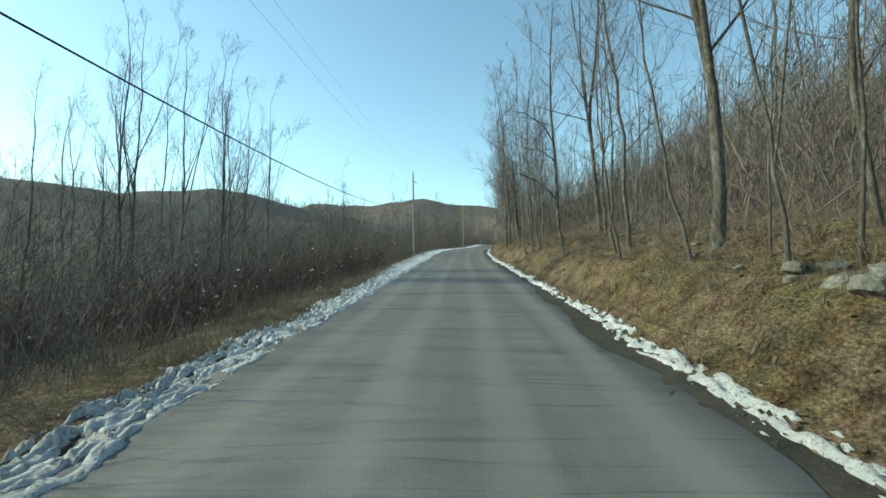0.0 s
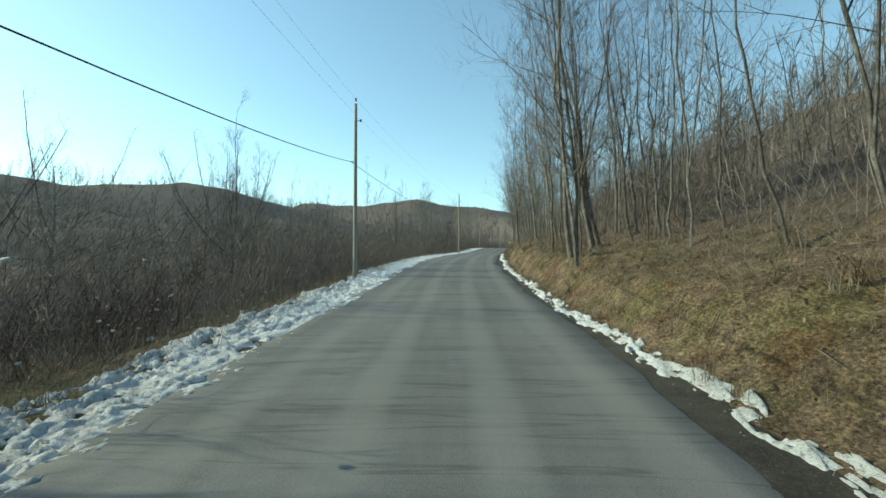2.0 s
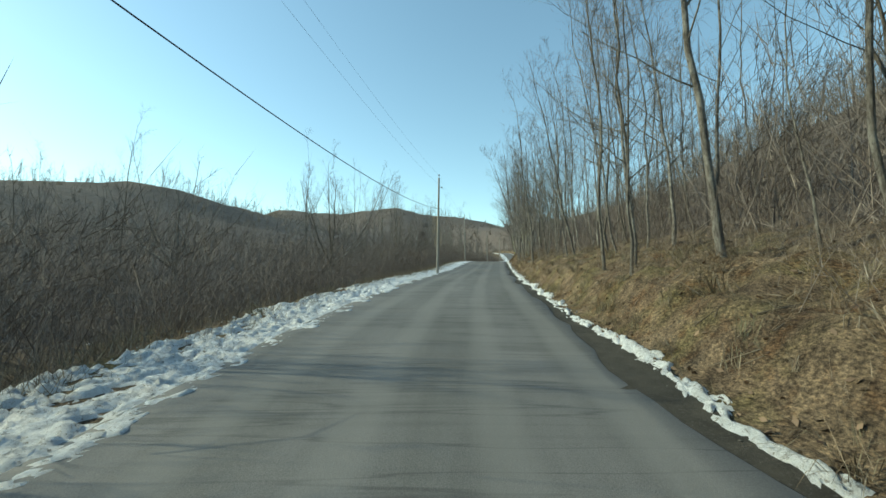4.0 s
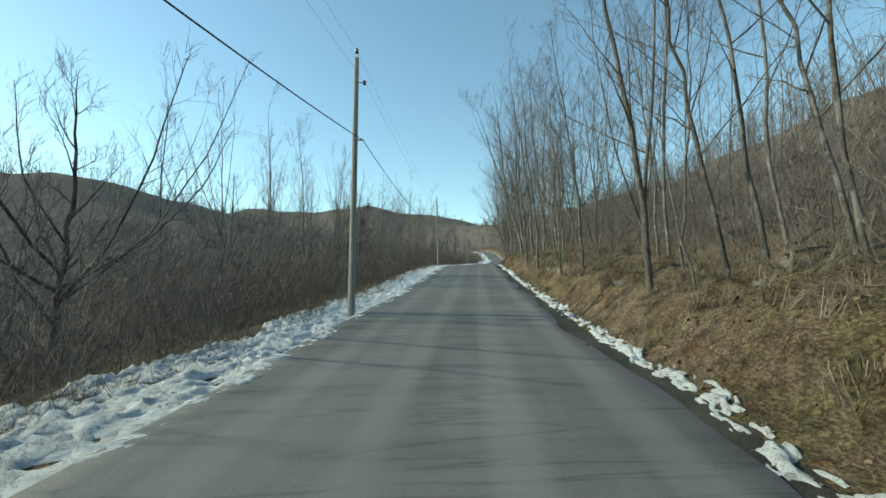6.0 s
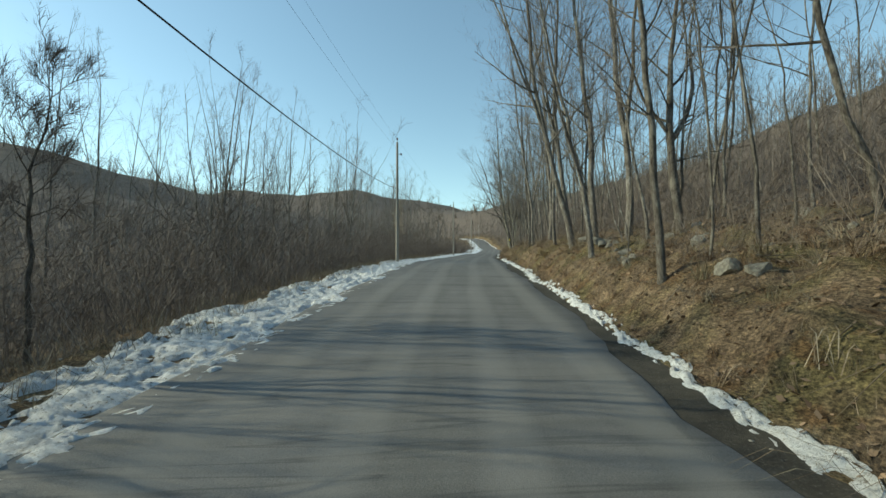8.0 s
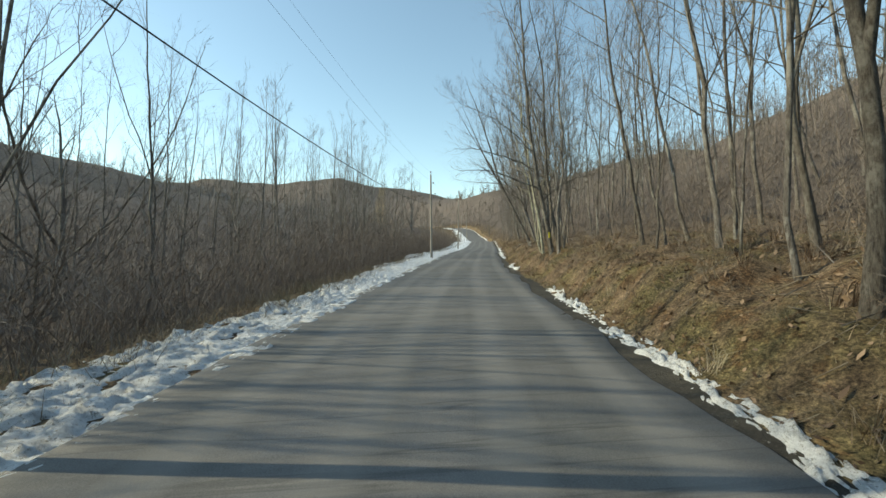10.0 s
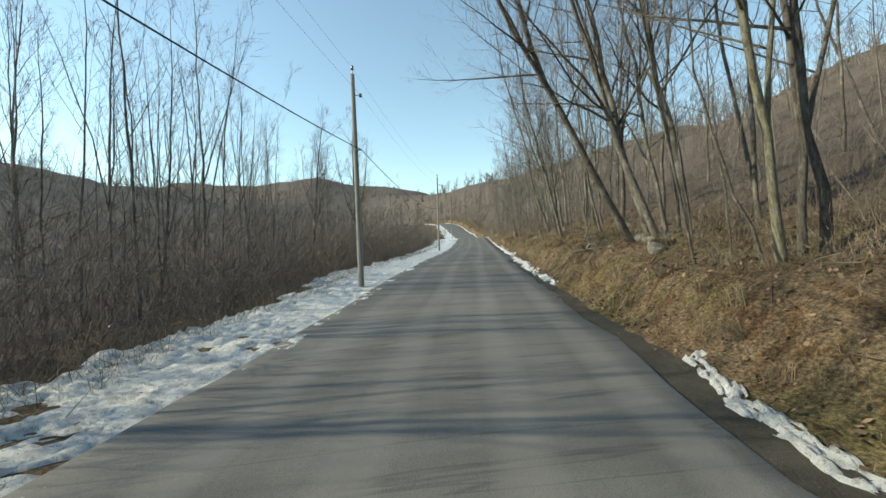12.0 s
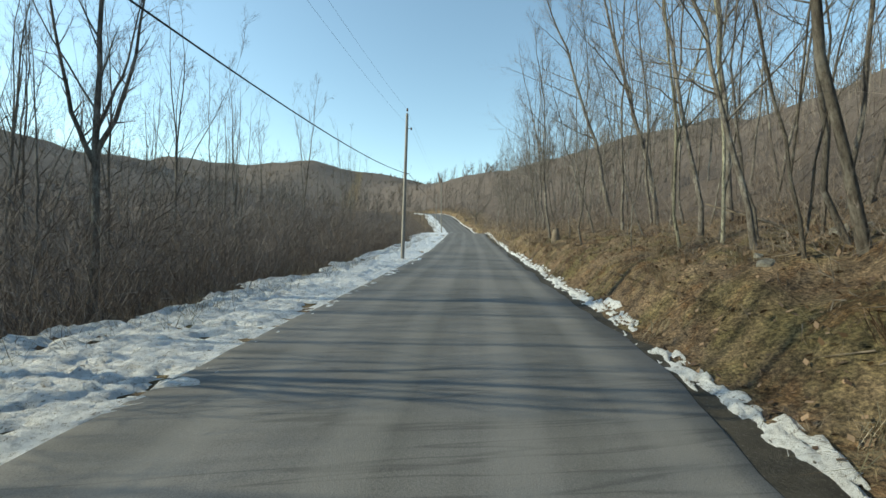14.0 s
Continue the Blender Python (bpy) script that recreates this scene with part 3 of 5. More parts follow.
def grow(seed, height, radius, limbs=15, first=0.3, second=7, third=6, light=0.0, reach=0.27, sides=8, arches=(), crook=0.014, rise=(0.45, 1.7), fine=0.0054, forks=0, finest=3):
    """A bare tree: its trunk, its main limbs one by one, and its crown of branches and twigs, each as (vertices, faces). light: how far limbs lean to -x.
    arches: long limbs as (start height, line of steps from there, radius). forks: leaders that part from the trunk."""
    rng = np.random.default_rng(seed)
    n = 15
    hs = np.linspace(0, 1, n)
    sway = np.cumsum(np.cumsum(rng.normal(0, 0.006 * height, (n, 2)), axis=0) * 0.55 + rng.normal(0, crook * 0.4 * height, (n, 2)), axis=0)
    sway = (sway - hs[:, None] * sway[-1:] * 0.8) * 0.6
    trunk = np.concatenate([sway - sway[0], (hs * height)[:, None]], 1)
    rad = radius * ((1 - hs) ** 0.85 * 0.93 + 0.07)
    rad[0] *= 1.2
    axes = [(trunk, rad)]
    for k in range(forks):
        i = int(rng.integers(2, 6))
        a = rng.uniform(0, 6.28)
        way = np.array([np.cos(a), np.sin(a), rng.uniform(2.6, 4.6)])
        line = branch_line(rng, trunk[i], way / np.linalg.norm(way), (height - trunk[i, 2]) * rng.uniform(0.75, 0.98), 0.06, 9, 0.35)
        axes.append((line, rad[i] * rng.uniform(0.6, 0.8) * (np.linspace(1, 0, 10) ** 0.85 * 0.93 + 0.07)))
    foot = np.concatenate([trunk[:1] - [[0, 0, 0.4]], trunk])
    wood = [sweep(foot, np.concatenate([[rad[0] * 1.2], rad]), sides, 0.1, rng)] + [sweep(line, r, 6, 0.06, rng) for line, r in axes[1:]]
    limb_wood, twig, tips, fine_twigs = [], [], [], []

    def on_trunk(h):
        return np.array([np.interp(h * height, trunk[:, 2], trunk[:, c]) for c in range(3)])

    lines = []
    for high, steps, r in arches:
        pts = np.array([on_trunk(high / height) + s for s in ((0, 0, 0), *steps)])
        curve = np.array([[np.interp(q, np.arange(len(pts)), pts[:, c]) for c in range(3)] for q in np.linspace(0, len(pts) - 1, 11)])
        curve[1:-1] = (curve[:-2] + 2 * curve[1:-1] + curve[2:]) / 4 + rng.normal(0, 0.02, (9, 3))
        lines.append((curve, r * np.linspace(1, 0.2, 11), 2.4, 16 if len(arches) < 5 else 22))
    spin = rng.uniform(0, 6.28)
    for i in range(limbs):
        h = first + (1 - first) * (i + rng.uniform(0, 1)) / limbs * 0.97
        line, r_line = axes[0] if not forks or rng.random() < 0.5 else axes[int(rng.integers(0, len(axes)))]
        g = np.clip((h * height - line[0, 2]) / (line[-1, 2] - line[0, 2]), 0.12, 0.97) * (len(line) - 1)
        q = min(int(g), len(line) - 2)
        start = line[q] + (line[q + 1] - line[q]) * (g - q)
        r = float(np.interp(g, np.arange(len(line)), r_line)) * rng.uniform(0.32, 0.6)
        spin += 2.4 + rng.normal(0, 0.5)
        steep = rise[0] + (rise[1] - rise[0]) * np.clip(h + rng.normal(0, 0.18), 0, 1)
        way = np.array([np.cos(spin) - light, np.sin(spin), steep])
        ln = height * reach * (1.2 - 0.8 * h) * rng.uniform(0.5, 1.4)
        limb = branch_line(rng, start, way / np.linalg.norm(way), ln, 0.085, 6, 0.28)
        lines.append((limb, max(r, 0.009) * np.linspace(1, 0.2, 7), ln, second))
    for limb, lr, ln, count in lines:
        piece = sweep(limb, lr, 6 if len(limb) > 7 else 4)
        (limb_wood if lr[0] > radius * 0.3 and len(limb_wood) < 5 else wood).append(piece)
        m = len(limb) - 1
        for j in range(count):
            s = (0.15 + 0.85 * (j + rng.random()) / count) * m
            k = min(int(s), m - 1)
            p = limb[k] + (limb[k + 1] - limb[k]) * (s - k)
            length = ln * rng.uniform(0.25, 0.6) * (1.15 - 0.6 * s / m)
            b = branch_line(rng, p, aside(rng, limb[k + 1] - limb[k], 0.45, 0.95, 0.12), length, 0.09, 3, 0.2)
            br = max(lr[k] * 0.45, 0.006)
            twig.append((*b[0], *b[1], br, br * 0.75))
            tips += [(*b[1], *b[2], br * 0.75), (*b[2], *b[3], br * 0.5)]
            for i in range(third):
                g = 0.3 + 2.7 * (i + rng.random()) / third
                q = min(int(g), 2)
                e = b[q] + (b[q + 1] - b[q]) * (g - q)
                d = aside(rng, b[q + 1] - b[q], 0.35, 0.85, 0.1)
                end = e + d * (0.2 + length * rng.uniform(0.3, 0.75) * (1.2 - 0.2 * g))
                fine_twigs.append((*e, *end, fine))
                for _ in range(finest):
                    o = e + (end - e) * rng.uniform(0.2, 0.9)
                    fine_twigs.append((*o, *(o + aside(rng, d, 0.3, 0.8, 0.08) * np.linalg.norm(end - e) * rng.uniform(0.3, 0.7)), fine * 0.75))
    return joined(wood), limb_wood, twiggy(twig, tips, fine_twigs)


def whole(grown):
    """Trunk, limbs and crown in one set of triangles."""
    return joined([split(v) for v in (grown[0], *grown[1])] + [grown[2]])


def make_tree(name, grown, bark, label, group):
    (wv, wf), limbs, (tv, tf) = grown
    ob = new(name)
    ob.empty_display_size = 0.3
    bole = part("trunk", mesh_of("trunk", wv, wf, bark, soft=True), ob)
    for v, f in limbs:
        part("limb", mesh_of("limb", v, f, bark, soft=True), bole)
    part("crown", mesh_of("crown", tv, tf, TWIG, 3), ob, "bare grey-brown twigs")
    return tagged(ob, label, "tree", group)


def lean_pose(lat, y, lean_x, lean_y, turn, scale, sink=0.0):
    p = spot(lat, y)
    up = Vector((lean_x, lean_y, 1)).normalized()
    rot = Vector((0, 0, 1)).rotation_difference(up).to_matrix().to_4x4()
    return Matrix.Translation(p - Vector((0, 0, sink))) @ rot @ Matrix.Rotation(turn, 4, "Z") @ Matrix.Diagonal((scale, scale, scale, 1))


# Trees on the uphill bank: distance from the middle of the lane, y, lean, trunk diameter.
RIGHT_A = (
    (3.8, 5.3, -0.1, 0.07), (4.7, 5.4, -0.03, 0.07), (5.5, 6, -0.05, 0.11), (4.4, 7.8, -0.03, 0.24), (4.1, 8.1, -0.07, 0.08), (4.1, 11.9, -0.07, 0.07),
    (4.1, 11.0, -0.06, 0.13), (3.45, 9.8, -0.03, 0.08), (3.5, 20.1, 0, 0.07), (3.6, 20.4, -0.09, 0.09), (6.9, 21.3, 0.03, 0.14), (3.5, 21.6, -0.01, 0.1),
    (3.2, 22, -0.13, 0.12), (3.9, 24.4, -0.14, 0.1), (8, 25.5, 0.04, 0.3), (3.3, 32.5, -0.03, 0.13), (3.5, 33.9, -0.07, 0.18), (3.7, 34, -0.02, 0.17),
    (6.3, 34.1, 0.02, 0.15), (6.2, 35.5, -0.04, 0.13), (4.8, 36.1, -0.05, 0.12), (6.9, 39.7, 0.02, 0.16),
)
RIGHT_B = (
    (5, 41.3, -0.11, 0.07), (6.4, 42, -0.02, 0.09), (4.9, 43.8, -0.14, 0.1), (4.4, 44.6, -0.15, 0.09), (4.4, 44.9, -0.1, 0.08), (5.8, 45.1, -0.1, 0.11),
    (4.5, 48.1, -0.05, 0.16), (3.4, 49.4, -0.05, 0.12), (4.1, 51.1, -0.01, 0.15), (6.1, 66.4, -0.09, 0.16), (4.2, 66.8, -0.1, 0.13), (3.7, 66.9, -0.03, 0.07),
    (3.4, 68, -0.07, 0.16), (4.5, 68.8, -0, 0.1), (4.9, 74.7, -0.1, 0.08), (3.9, 75, -0.09, 0.16), (4, 75.3, -0.24, 0.09), (3.6, 75.7, -0.04, 0.07),
    (3.3, 75.8, -0.04, 0.08), (3.3, 76.1, -0.05, 0.1), (5.2, 80.6, -0.05, 0.07), (3.39, 80.3, -0.09, 0.07),
)
RIGHT_C = (
    (3.2, 81.3, -0.03, 0.15), (3.3, 86.3, -0.03, 0.14), (7.4, 86.3, -0.21, 0.15), (3.5, 90.9, -0.19, 0.19), (4.7, 91.3, -0.06, 0.07),
    (5.4, 91.5, -0.09, 0.14), (4.9, 92.1, -0.11, 0.07), (5.4, 93, -0.05, 0.36), (4.7, 94.4, -0.1, 0.26), (4, 94.8, -0.15, 0.22), (4.6, 94.9, 0.01, 0.15),
    (4.3, 96.3, -0.03, 0.2), (4, 98, -0.05, 0.14), (4.4, 101.6, -0.02, 0.27), (3.6, 102, -0.09, 0.18), (3.5, 103.4, -0.04, 0.2), (3.5, 115.8, -0, 0.16),
    (3.75, 116.0, -0.02, 0.1), (3.85, 116.4, 0.03, 0.09), (3.4, 116.8, -0.16, 0.1), (3.6, 116.1, -0.05, 0.09),
)
RIGHT_D = (
    (3.6, 116.3, -0.12, 0.13), (5.0, 126.2, -0.02, 0.14), (4, 125.8, -0.18, 0.07), (4.5, 127.2, -0.07, 0.07), (4.6, 130.2, -0.3, 0.22),
    (5.1, 130.6, -0.12, 0.15), (4.7, 130.7, -0.2, 0.21), (4.3, 131.2, -0.4, 0.2), (6.2, 131.6, -0.14, 0.26), (4.4, 135.6, -0.15, 0.1), (5.1, 136.1, -0.18, 0.09),
    (6, 136.1, 0.07, 0.19), (4.4, 138.2, -0.06, 0.1), (4.02, 138.58, -0.06, 0.09), (4.03, 138.66, -0.19, 0.16), (4.05, 138.78, -0.29, 0.09), (3.95, 138.8, -0.33, 0.075),
    (6.1, 139, -0.03, 0.14), (4.5, 144.1, -0.26, 0.12), (5.2, 145, -0.3, 0.12), (5.4, 145.6, -0.08, 0.08),
)
RIGHT_E = (
    (4.8, 146.4, -0.17, 0.15), (5.1, 146.7, -0.06, 0.08), (5.3, 148.9, -0.12, 0.17), (6.9, 150.1, -0.02, 0.18), (7.8, 156.6, -0.27, 0.26), (5.2, 157.4, -0.3, 0.13),
    (9.2, 166.5, -0.29, 0.33),
)
RIGHT_F = (
    (4.62, 35.83, -0.21, 0.12), (4.73, 35.77, -0.27, 0.12), (4.8, 35.9, -0.14, 0.12), (4.9, 35.6, -0.08, 0.19), (4.6, 35.35, -0.06, 0.2), (3.78, 37.98, -0.04, 0.15),
    (4.13, 37.5, -0.09, 0.11), (6.27, 39.42, 0.04, 0.1), (4.28, 41.28, -0.03, 0.1), (3.76, 33.78, -0.03, 0.1), (5.68, 34.68, -0.06, 0.12), (6.02, 33.86, 0.08, 0.12),
    (7.39, 40.7, 0.0, 0.15), (6.97, 33.93, 0.03, 0.09), (5.1, 143.1, -0.06, 0.18), (4.9, 142.9, -0.16, 0.08), (4.06, 144.5, -0.26, 0.08),
)
RIGHT_TREES = (RIGHT_A, RIGHT_B, RIGHT_C, RIGHT_D, RIGHT_E)
PALE_TREES = ((4.3, 125.8, -0.12, 0.16), (3.45, 119.0, -0.1, 0.14), (3.45, 119.5, -0.16, 0.075), (3.9, 78.4, -0.11, 0.07), (3.87, 78.15, -0.11, 0.085), (3.54, 77.78, -0.12, 0.075), (4.9, 42.6, -0.08, 0.2), (5.0, 147.6, -0.12, 0.12), (4.6, 148.6, -0.09, 0.11))
WIDE_TREES = ((3.8, 230, 12), (-6, 262, 6), (-14, 272, 6.5), (-5.5, 226, 5), (-22, 280, 7), (-10.7, 72, 11), (-14.8, 87.5, 8.5), (-17, 52, 6), (-13.4, 44.6, 6.5), (-12, 43, 7.5), (-14.5, 31, 6), (-19, 36, 6), (-20, 20, 5), (-22, 28, 6), (-11, 27, 5), (-9.5, 98, 4.5), (-11, 101.5, 5.5), (-10.5, 112, 5.0), (-12, 84, 5.5), (-13, 79, 6.0), (-19, 104, 7), (-13, 100.2, 7.8), (-13.5, 103, 8.4), (-15, 107.1, 10.5), (-14, 111.1, 8.8), (-14, 116.5, 9.5), (-16, 64, 8), (-17, 26, 9), (-26, 47, 9))
# Trees in the thicket: distance, y, height.
LEFT_A = (
    (-12, 11.4, 7.0), (-14, 14.8, 7.9), (-9.8, 17.5, 9.8), (-14.1, 18.0, 12.2), (-16, 24.0, 14.3), (-20, 24.2, 12.1),
    (-18, 31.9, 14.5), (-25, 34.8, 14.5), (-16, 48.3, 10.2), (-14, 48.8, 7.9), (-25, 54.4, 9.9), (-18, 58.7, 9.2),
    (-16, 62.8, 10.8), (-20, 65.4, 10.3), (-14, 74.2, 9.3), (-20, 88.8, 14.0), (-9.6, 80.8, 8.2), (-12.2, 18.1, 10.8),
    (-8.4, 81.9, 8.8), (-8.2, 97.1, 9.3), (-7.9, 84.0, 6.0), (-9, 104.8, 7.9), (-12, 106.1, 12.3), (-15, 107.1, 13.4),
    (-8, 108.2, 9.0), (-18, 114.1, 14.5), (-12, 118.2, 10.9), (-30, 122.1, 14.5),
)
LEFT_B = (
    (-25, 122.2, 14.5), (-14, 126.5, 8.5), (-14, 129.6, 12.0), (-18, 131.7, 11.3), (-16, 133.4, 10.7), (-10, 135.8, 12.2),
    (-18, 140.1, 12.0), (-13, 142.3, 11.0), (-15, 148.0, 12.5), (-20, 148.4, 11.5), (-10, 151.1, 6.8), (-16, 151.5, 11.3),
    (-12, 155.5, 11.4), (-22, 156.7, 14.5), (-18, 156.8, 12.8), (-13, 157.7, 10.1), (-18, 159.7, 10.5), (-16, 160.6, 12.8),
    (-15, 163.2, 10.8), (-22, 167.2, 14.5), (-20, 168.1, 13.6), (-18, 171.5, 11.8), (-10, 175.1, 8.0), (-20, 178.4, 14.5),
    (-16, 181.8, 14.5), (-22, 187.2, 11.8), (-20, 188.3, 13.6),
)
LEFT_C = ((-8.8, 84.1, 5.7), (-12.3, 20.2, 10.0), (-10.5, 18.4, 9.0), (-8.4, 17.9, 7.3), (-14.9, 18.3, 11.0), (-17.0, 18.2, 8.1), (-18.5, 18.0, 8.0), (-16.0, 18.5, 6.8),
          (-13.5, 24.0, 9.0), (-11.5, 22.0, 8.5), (-12.5, 22.5, 10.0), (-9.6, 137.2, 11.5), (-10.8, 135.4, 10.2), (-11.5, 136.0, 9.5), (-12.8, 135.3, 8.9), (-12.2, 134.0, 8.5), (-19.4, 138.3, 12.0),
          (-12.2, 43.4, 8.0), (-13.0, 42.3, 6.5), (-11.3, 43.6, 6.2), (-12.6, 44.2, 7.2), (-8.1, 44.4, 6.2))
LEFT_TREES = (LEFT_A, LEFT_B)


def plant_trees():
    rng = np.random.default_rng(11)
    slim = [grow(20 + k, 12.0, 0.044, 15, 0.25, 6, 5, 0.25, 0.22, forks=k % 3 == 1, finest=2, crook=0.024) for k in range(6)]
    mid = [grow(40 + k, 13.5, 0.074, 17, 0.22, 7, 6, 0.3, 0.26, forks=(0, 1, 0, 2, 1, 0)[k], finest=2, crook=0.022) for k in range(6)]
    long_limbs = [((3.2, ((-1.0, 0.2, 0.7), (-2.1, 0.1, 1.4), (-3.2, -0.3, 1.8)), 0.04), (4.6, ((-0.8, -0.5, 0.9), (-1.7, -1.0, 2.0), (-2.4, -1.2, 2.8)), 0.035)),
                  ((2.4, ((-0.8, 0.4, 1.2), (-2.0, 0.9, 2.6), (-3.0, 1.0, 3.4)), 0.05),),
                  ((4.0, ((-0.9, 0.0, 0.9), (-1.9, -0.3, 1.7), (-2.7, -0.2, 2.1)), 0.045), (3.0, ((0.9, 0.3, 1.4), (1.8, 0.5, 3.2)), 0.055)),
                  ((3.6, ((-1.0, -0.3, 1.3), (-2.2, -0.2, 2.9), (-3.0, 0.2, 4.2)), 0.055),)]
    stout = [grow(60 + k, 15.0, 0.118, 18, 0.22, 8, 6, 0.35, 0.29, forks=k % 2, arches=long_limbs[k], crook=0.018) for k in range(4)]
    straight = [grow(64 + k, 15.0, 0.118, 18, 0.25, 8, 6, 0.2, 0.26, forks=k, crook=0.018) for k in range(3)]
    bowed = grow(70, 13.0, 0.088, 15, 0.35, 8, 6, 0.3, 0.25, crook=0.01, arches=((2.25, ((-0.75, 0.0, 0.95), (-1.7, 0.1, 1.45), (-2.7, 0.0, 1.4), (-3.4, -0.1, 0.9)), 0.052),
                                                              (4.1, ((-0.6, -0.2, 0.55), (-1.2, 0.3, 0.8), (-1.9, 0.8, 1.3)), 0.036), (5.0, ((-0.5, -0.2, 0.9), (-1.3, -0.3, 1.5), (-2.3, -0.3, 1.6)), 0.04)))
    sorts = []
    for grown, label, bark in ((slim, "slender bare young tree with grey bark", BARK), (mid, "bare deciduous tree with grey bark on the bank", BARK),
                               (stout, "stout bare tree with rough bark and spreading limbs", BARK), (slim[:2], "slender pale-barked bare tree", PALE_BARK), (mid[:2], "tall pale-barked bare tree", PALE_BARK)):
        sorts.append([(g, label, bark) for g in grown])
    made = {}

    def plant(sort, pick, m, group):
        key = (sort, pick, group)
        if key not in made:
            made[key] = make_tree("tree", *(sorts[sort][pick][:1] + sorts[sort][pick][2:] + sorts[sort][pick][1:2]), group)
            made[key].matrix_basis = m
        else:
            copy_thing(made[key], m)

    def one(lat, y, lean, dia, pale=False, group="trees on the uphill bank", rng=rng):
        sort = 0 if dia < 0.125 else 1 if dia < 0.19 else 2
        if pale:
            sort = 3 if dia < 0.125 else 4
        nominal = (0.1, 0.165, 0.27, 0.1, 0.165)[sort]
        if sort == 2 and (lean < -0.35 or not (34 < y < 48 or 112 < y < 137)):
            sort, nominal = 7, 0.27
        scale = float(np.clip(dia / nominal, 0.68, 1.15)) * rng.uniform(0.92, 1.08)
        m = lean_pose(lat, y, lean, float(rng.normal(0, 0.02)), float(rng.uniform(-0.6, 0.6)), scale)
        plant(sort, int(rng.integers(0, len(sorts[sort]))), m, group)

    # Wide trees of several stems, with rounded crowns.
    wide = []
    for k in range(3):
        turn = np.random.default_rng(90 + k)
        stems = []
        for i in range(8):
            a, out, top = 6.28 * i / 8 + turn.uniform(0, 0.6), turn.uniform(1.8, 4.6), turn.uniform(3.4, 6.6)
            c, d = math.cos(a) * out, math.sin(a) * out
            stems.append((turn.uniform(0.3, 1.7), ((c * 0.38, d * 0.38, top * 0.2), (c * 0.75, d * 0.75, top * 0.55), (c, d, top)), turn.uniform(0.036, 0.055)))
        wide.append(grow(90 + k, 6.2, 0.09, 10, 0.25, 7, 4, 0.0, 0.33, arches=stems, fine=0.006, rise=(0.5, 1.6), finest=2, crook=0.03))
    sorts.append([(g, "wide-branching bare tree rising from the thicket", BARK) for g in wide])
    pick = np.random.default_rng(12)
    for lat, y, high in WIDE_TREES:
        m = lean_pose(lat, y, 0.0, 0.0, float(pick.uniform(0, 6.28)), high / 9.6)
        plant(5, int(pick.integers(0, 3)), m, "trees in the thicket")
    forked = grow(76, 9.5, 0.14, 13, 0.34, 7, 6, 0.1, 0.28, arches=((2.9, ((0.45, 0.0, 0.55), (0.75, 0.05, 1.6), (0.7, 0.1, 3.0), (1.0, 0.2, 4.6)), 0.085), (2.3, ((0.6, -0.2, 0.15), (1.3, -0.3, 0.3), (2.0, -0.2, 0.7)), 0.03),
                                                                        (3.1, ((-0.6, 0.1, 0.8), (-1.3, 0.0, 2.2), (-1.6, 0.1, 3.8)), 0.06)))
    reaching = grow(78, 12.5, 0.09, 14, 0.3, 7, 6, 0.3, 0.26, crook=0.01, arches=((2.5, ((-0.9, 0.0, 0.5), (-1.9, -0.2, 0.85), (-3.1, -0.4, 0.95)), 0.036), (3.2, ((-0.8, 0.3, 0.6), (-1.8, 0.5, 1.1), (-2.9, 0.6, 1.3)), 0.032),
                                                                               (3.9, ((-0.7, -0.3, 0.7), (-1.6, -0.6, 1.3), (-2.7, -0.8, 1.8)), 0.03), (2.0, ((0.7, -0.2, 0.5), (1.5, -0.3, 0.75), (2.4, -0.3, 0.8)), 0.03)))
    reach_tree = make_tree("tree", reaching, BARK, "bare tree with long limbs reaching over the road", "trees on the uphill bank")
    reach_tree.matrix_basis = lean_pose(3.38, 116.5, -0.13, 0.0, 0.0, 1.0)
    fork = make_tree("tree", forked, BARK, "stout bare tree forking low into two stems", "trees on the uphill bank")
    fork.matrix_basis = lean_pose(6.2, 91.0, 0.01, 0.0, 0.0, 1.0)
    vase = grow(79, 12.5, 0.105, 12, 0.4, 7, 5, 0.0, 0.24, crook=0.008, rise=(1.0, 2.4), arches=((3.9, ((-0.45, 0.0, 0.9), (-0.95, 0.1, 2.8), (-1.5, 0.2, 6.0)), 0.07), (4.2, ((0.45, 0.1, 1.0), (0.9, 0.0, 2.8), (1.15, -0.1, 6.2)), 0.066),
                                                                                                (4.6, ((0.1, 0.4, 1.0), (0.3, 0.9, 2.6), (0.5, 1.2, 5.0)), 0.05)))
    vases = make_tree("tree", vase, BARK, "bare tree forking into tall upright stems beyond the snow", "trees in the thicket")
    vases.matrix_basis = lean_pose(-7.9, 150.0, 0.0, 0.0, 0.0, 0.84)
    copy_thing(vases, lean_pose(-9.2, 145.7, 0.1, 0.0, 2.2, 0.9))
    copy_thing(vases, lean_pose(-8.4, 46.9, 0.0, 0.0, 1.1, 0.5))
    copy_thing(vases, lean_pose(-7.2, 84.7, 0.04, 0.0, 0.3, 0.62))
    rounded = make_tree("tree", grow(95, 4.7, 0.05, 17, 0.45, 9, 7, 0.0, 0.33, crook=0.035, rise=(0.1, 1.1), finest=4), BARK, "small bare tree with a round tangled crown", "trees in the thicket")
    rounded.matrix_basis = lean_pose(-6.85, 87.0, 0.0, 0.0, 0.5, 1.0)
    bow = make_tree("tree", bowed, BARK, "bare tree with a long bowed limb over the road", "trees on the uphill bank")
    bow.matrix_basis = lean_pose(4.7, 20.6, -0.03, 0.0, 0.0, 1.0)
    sorts.append([])
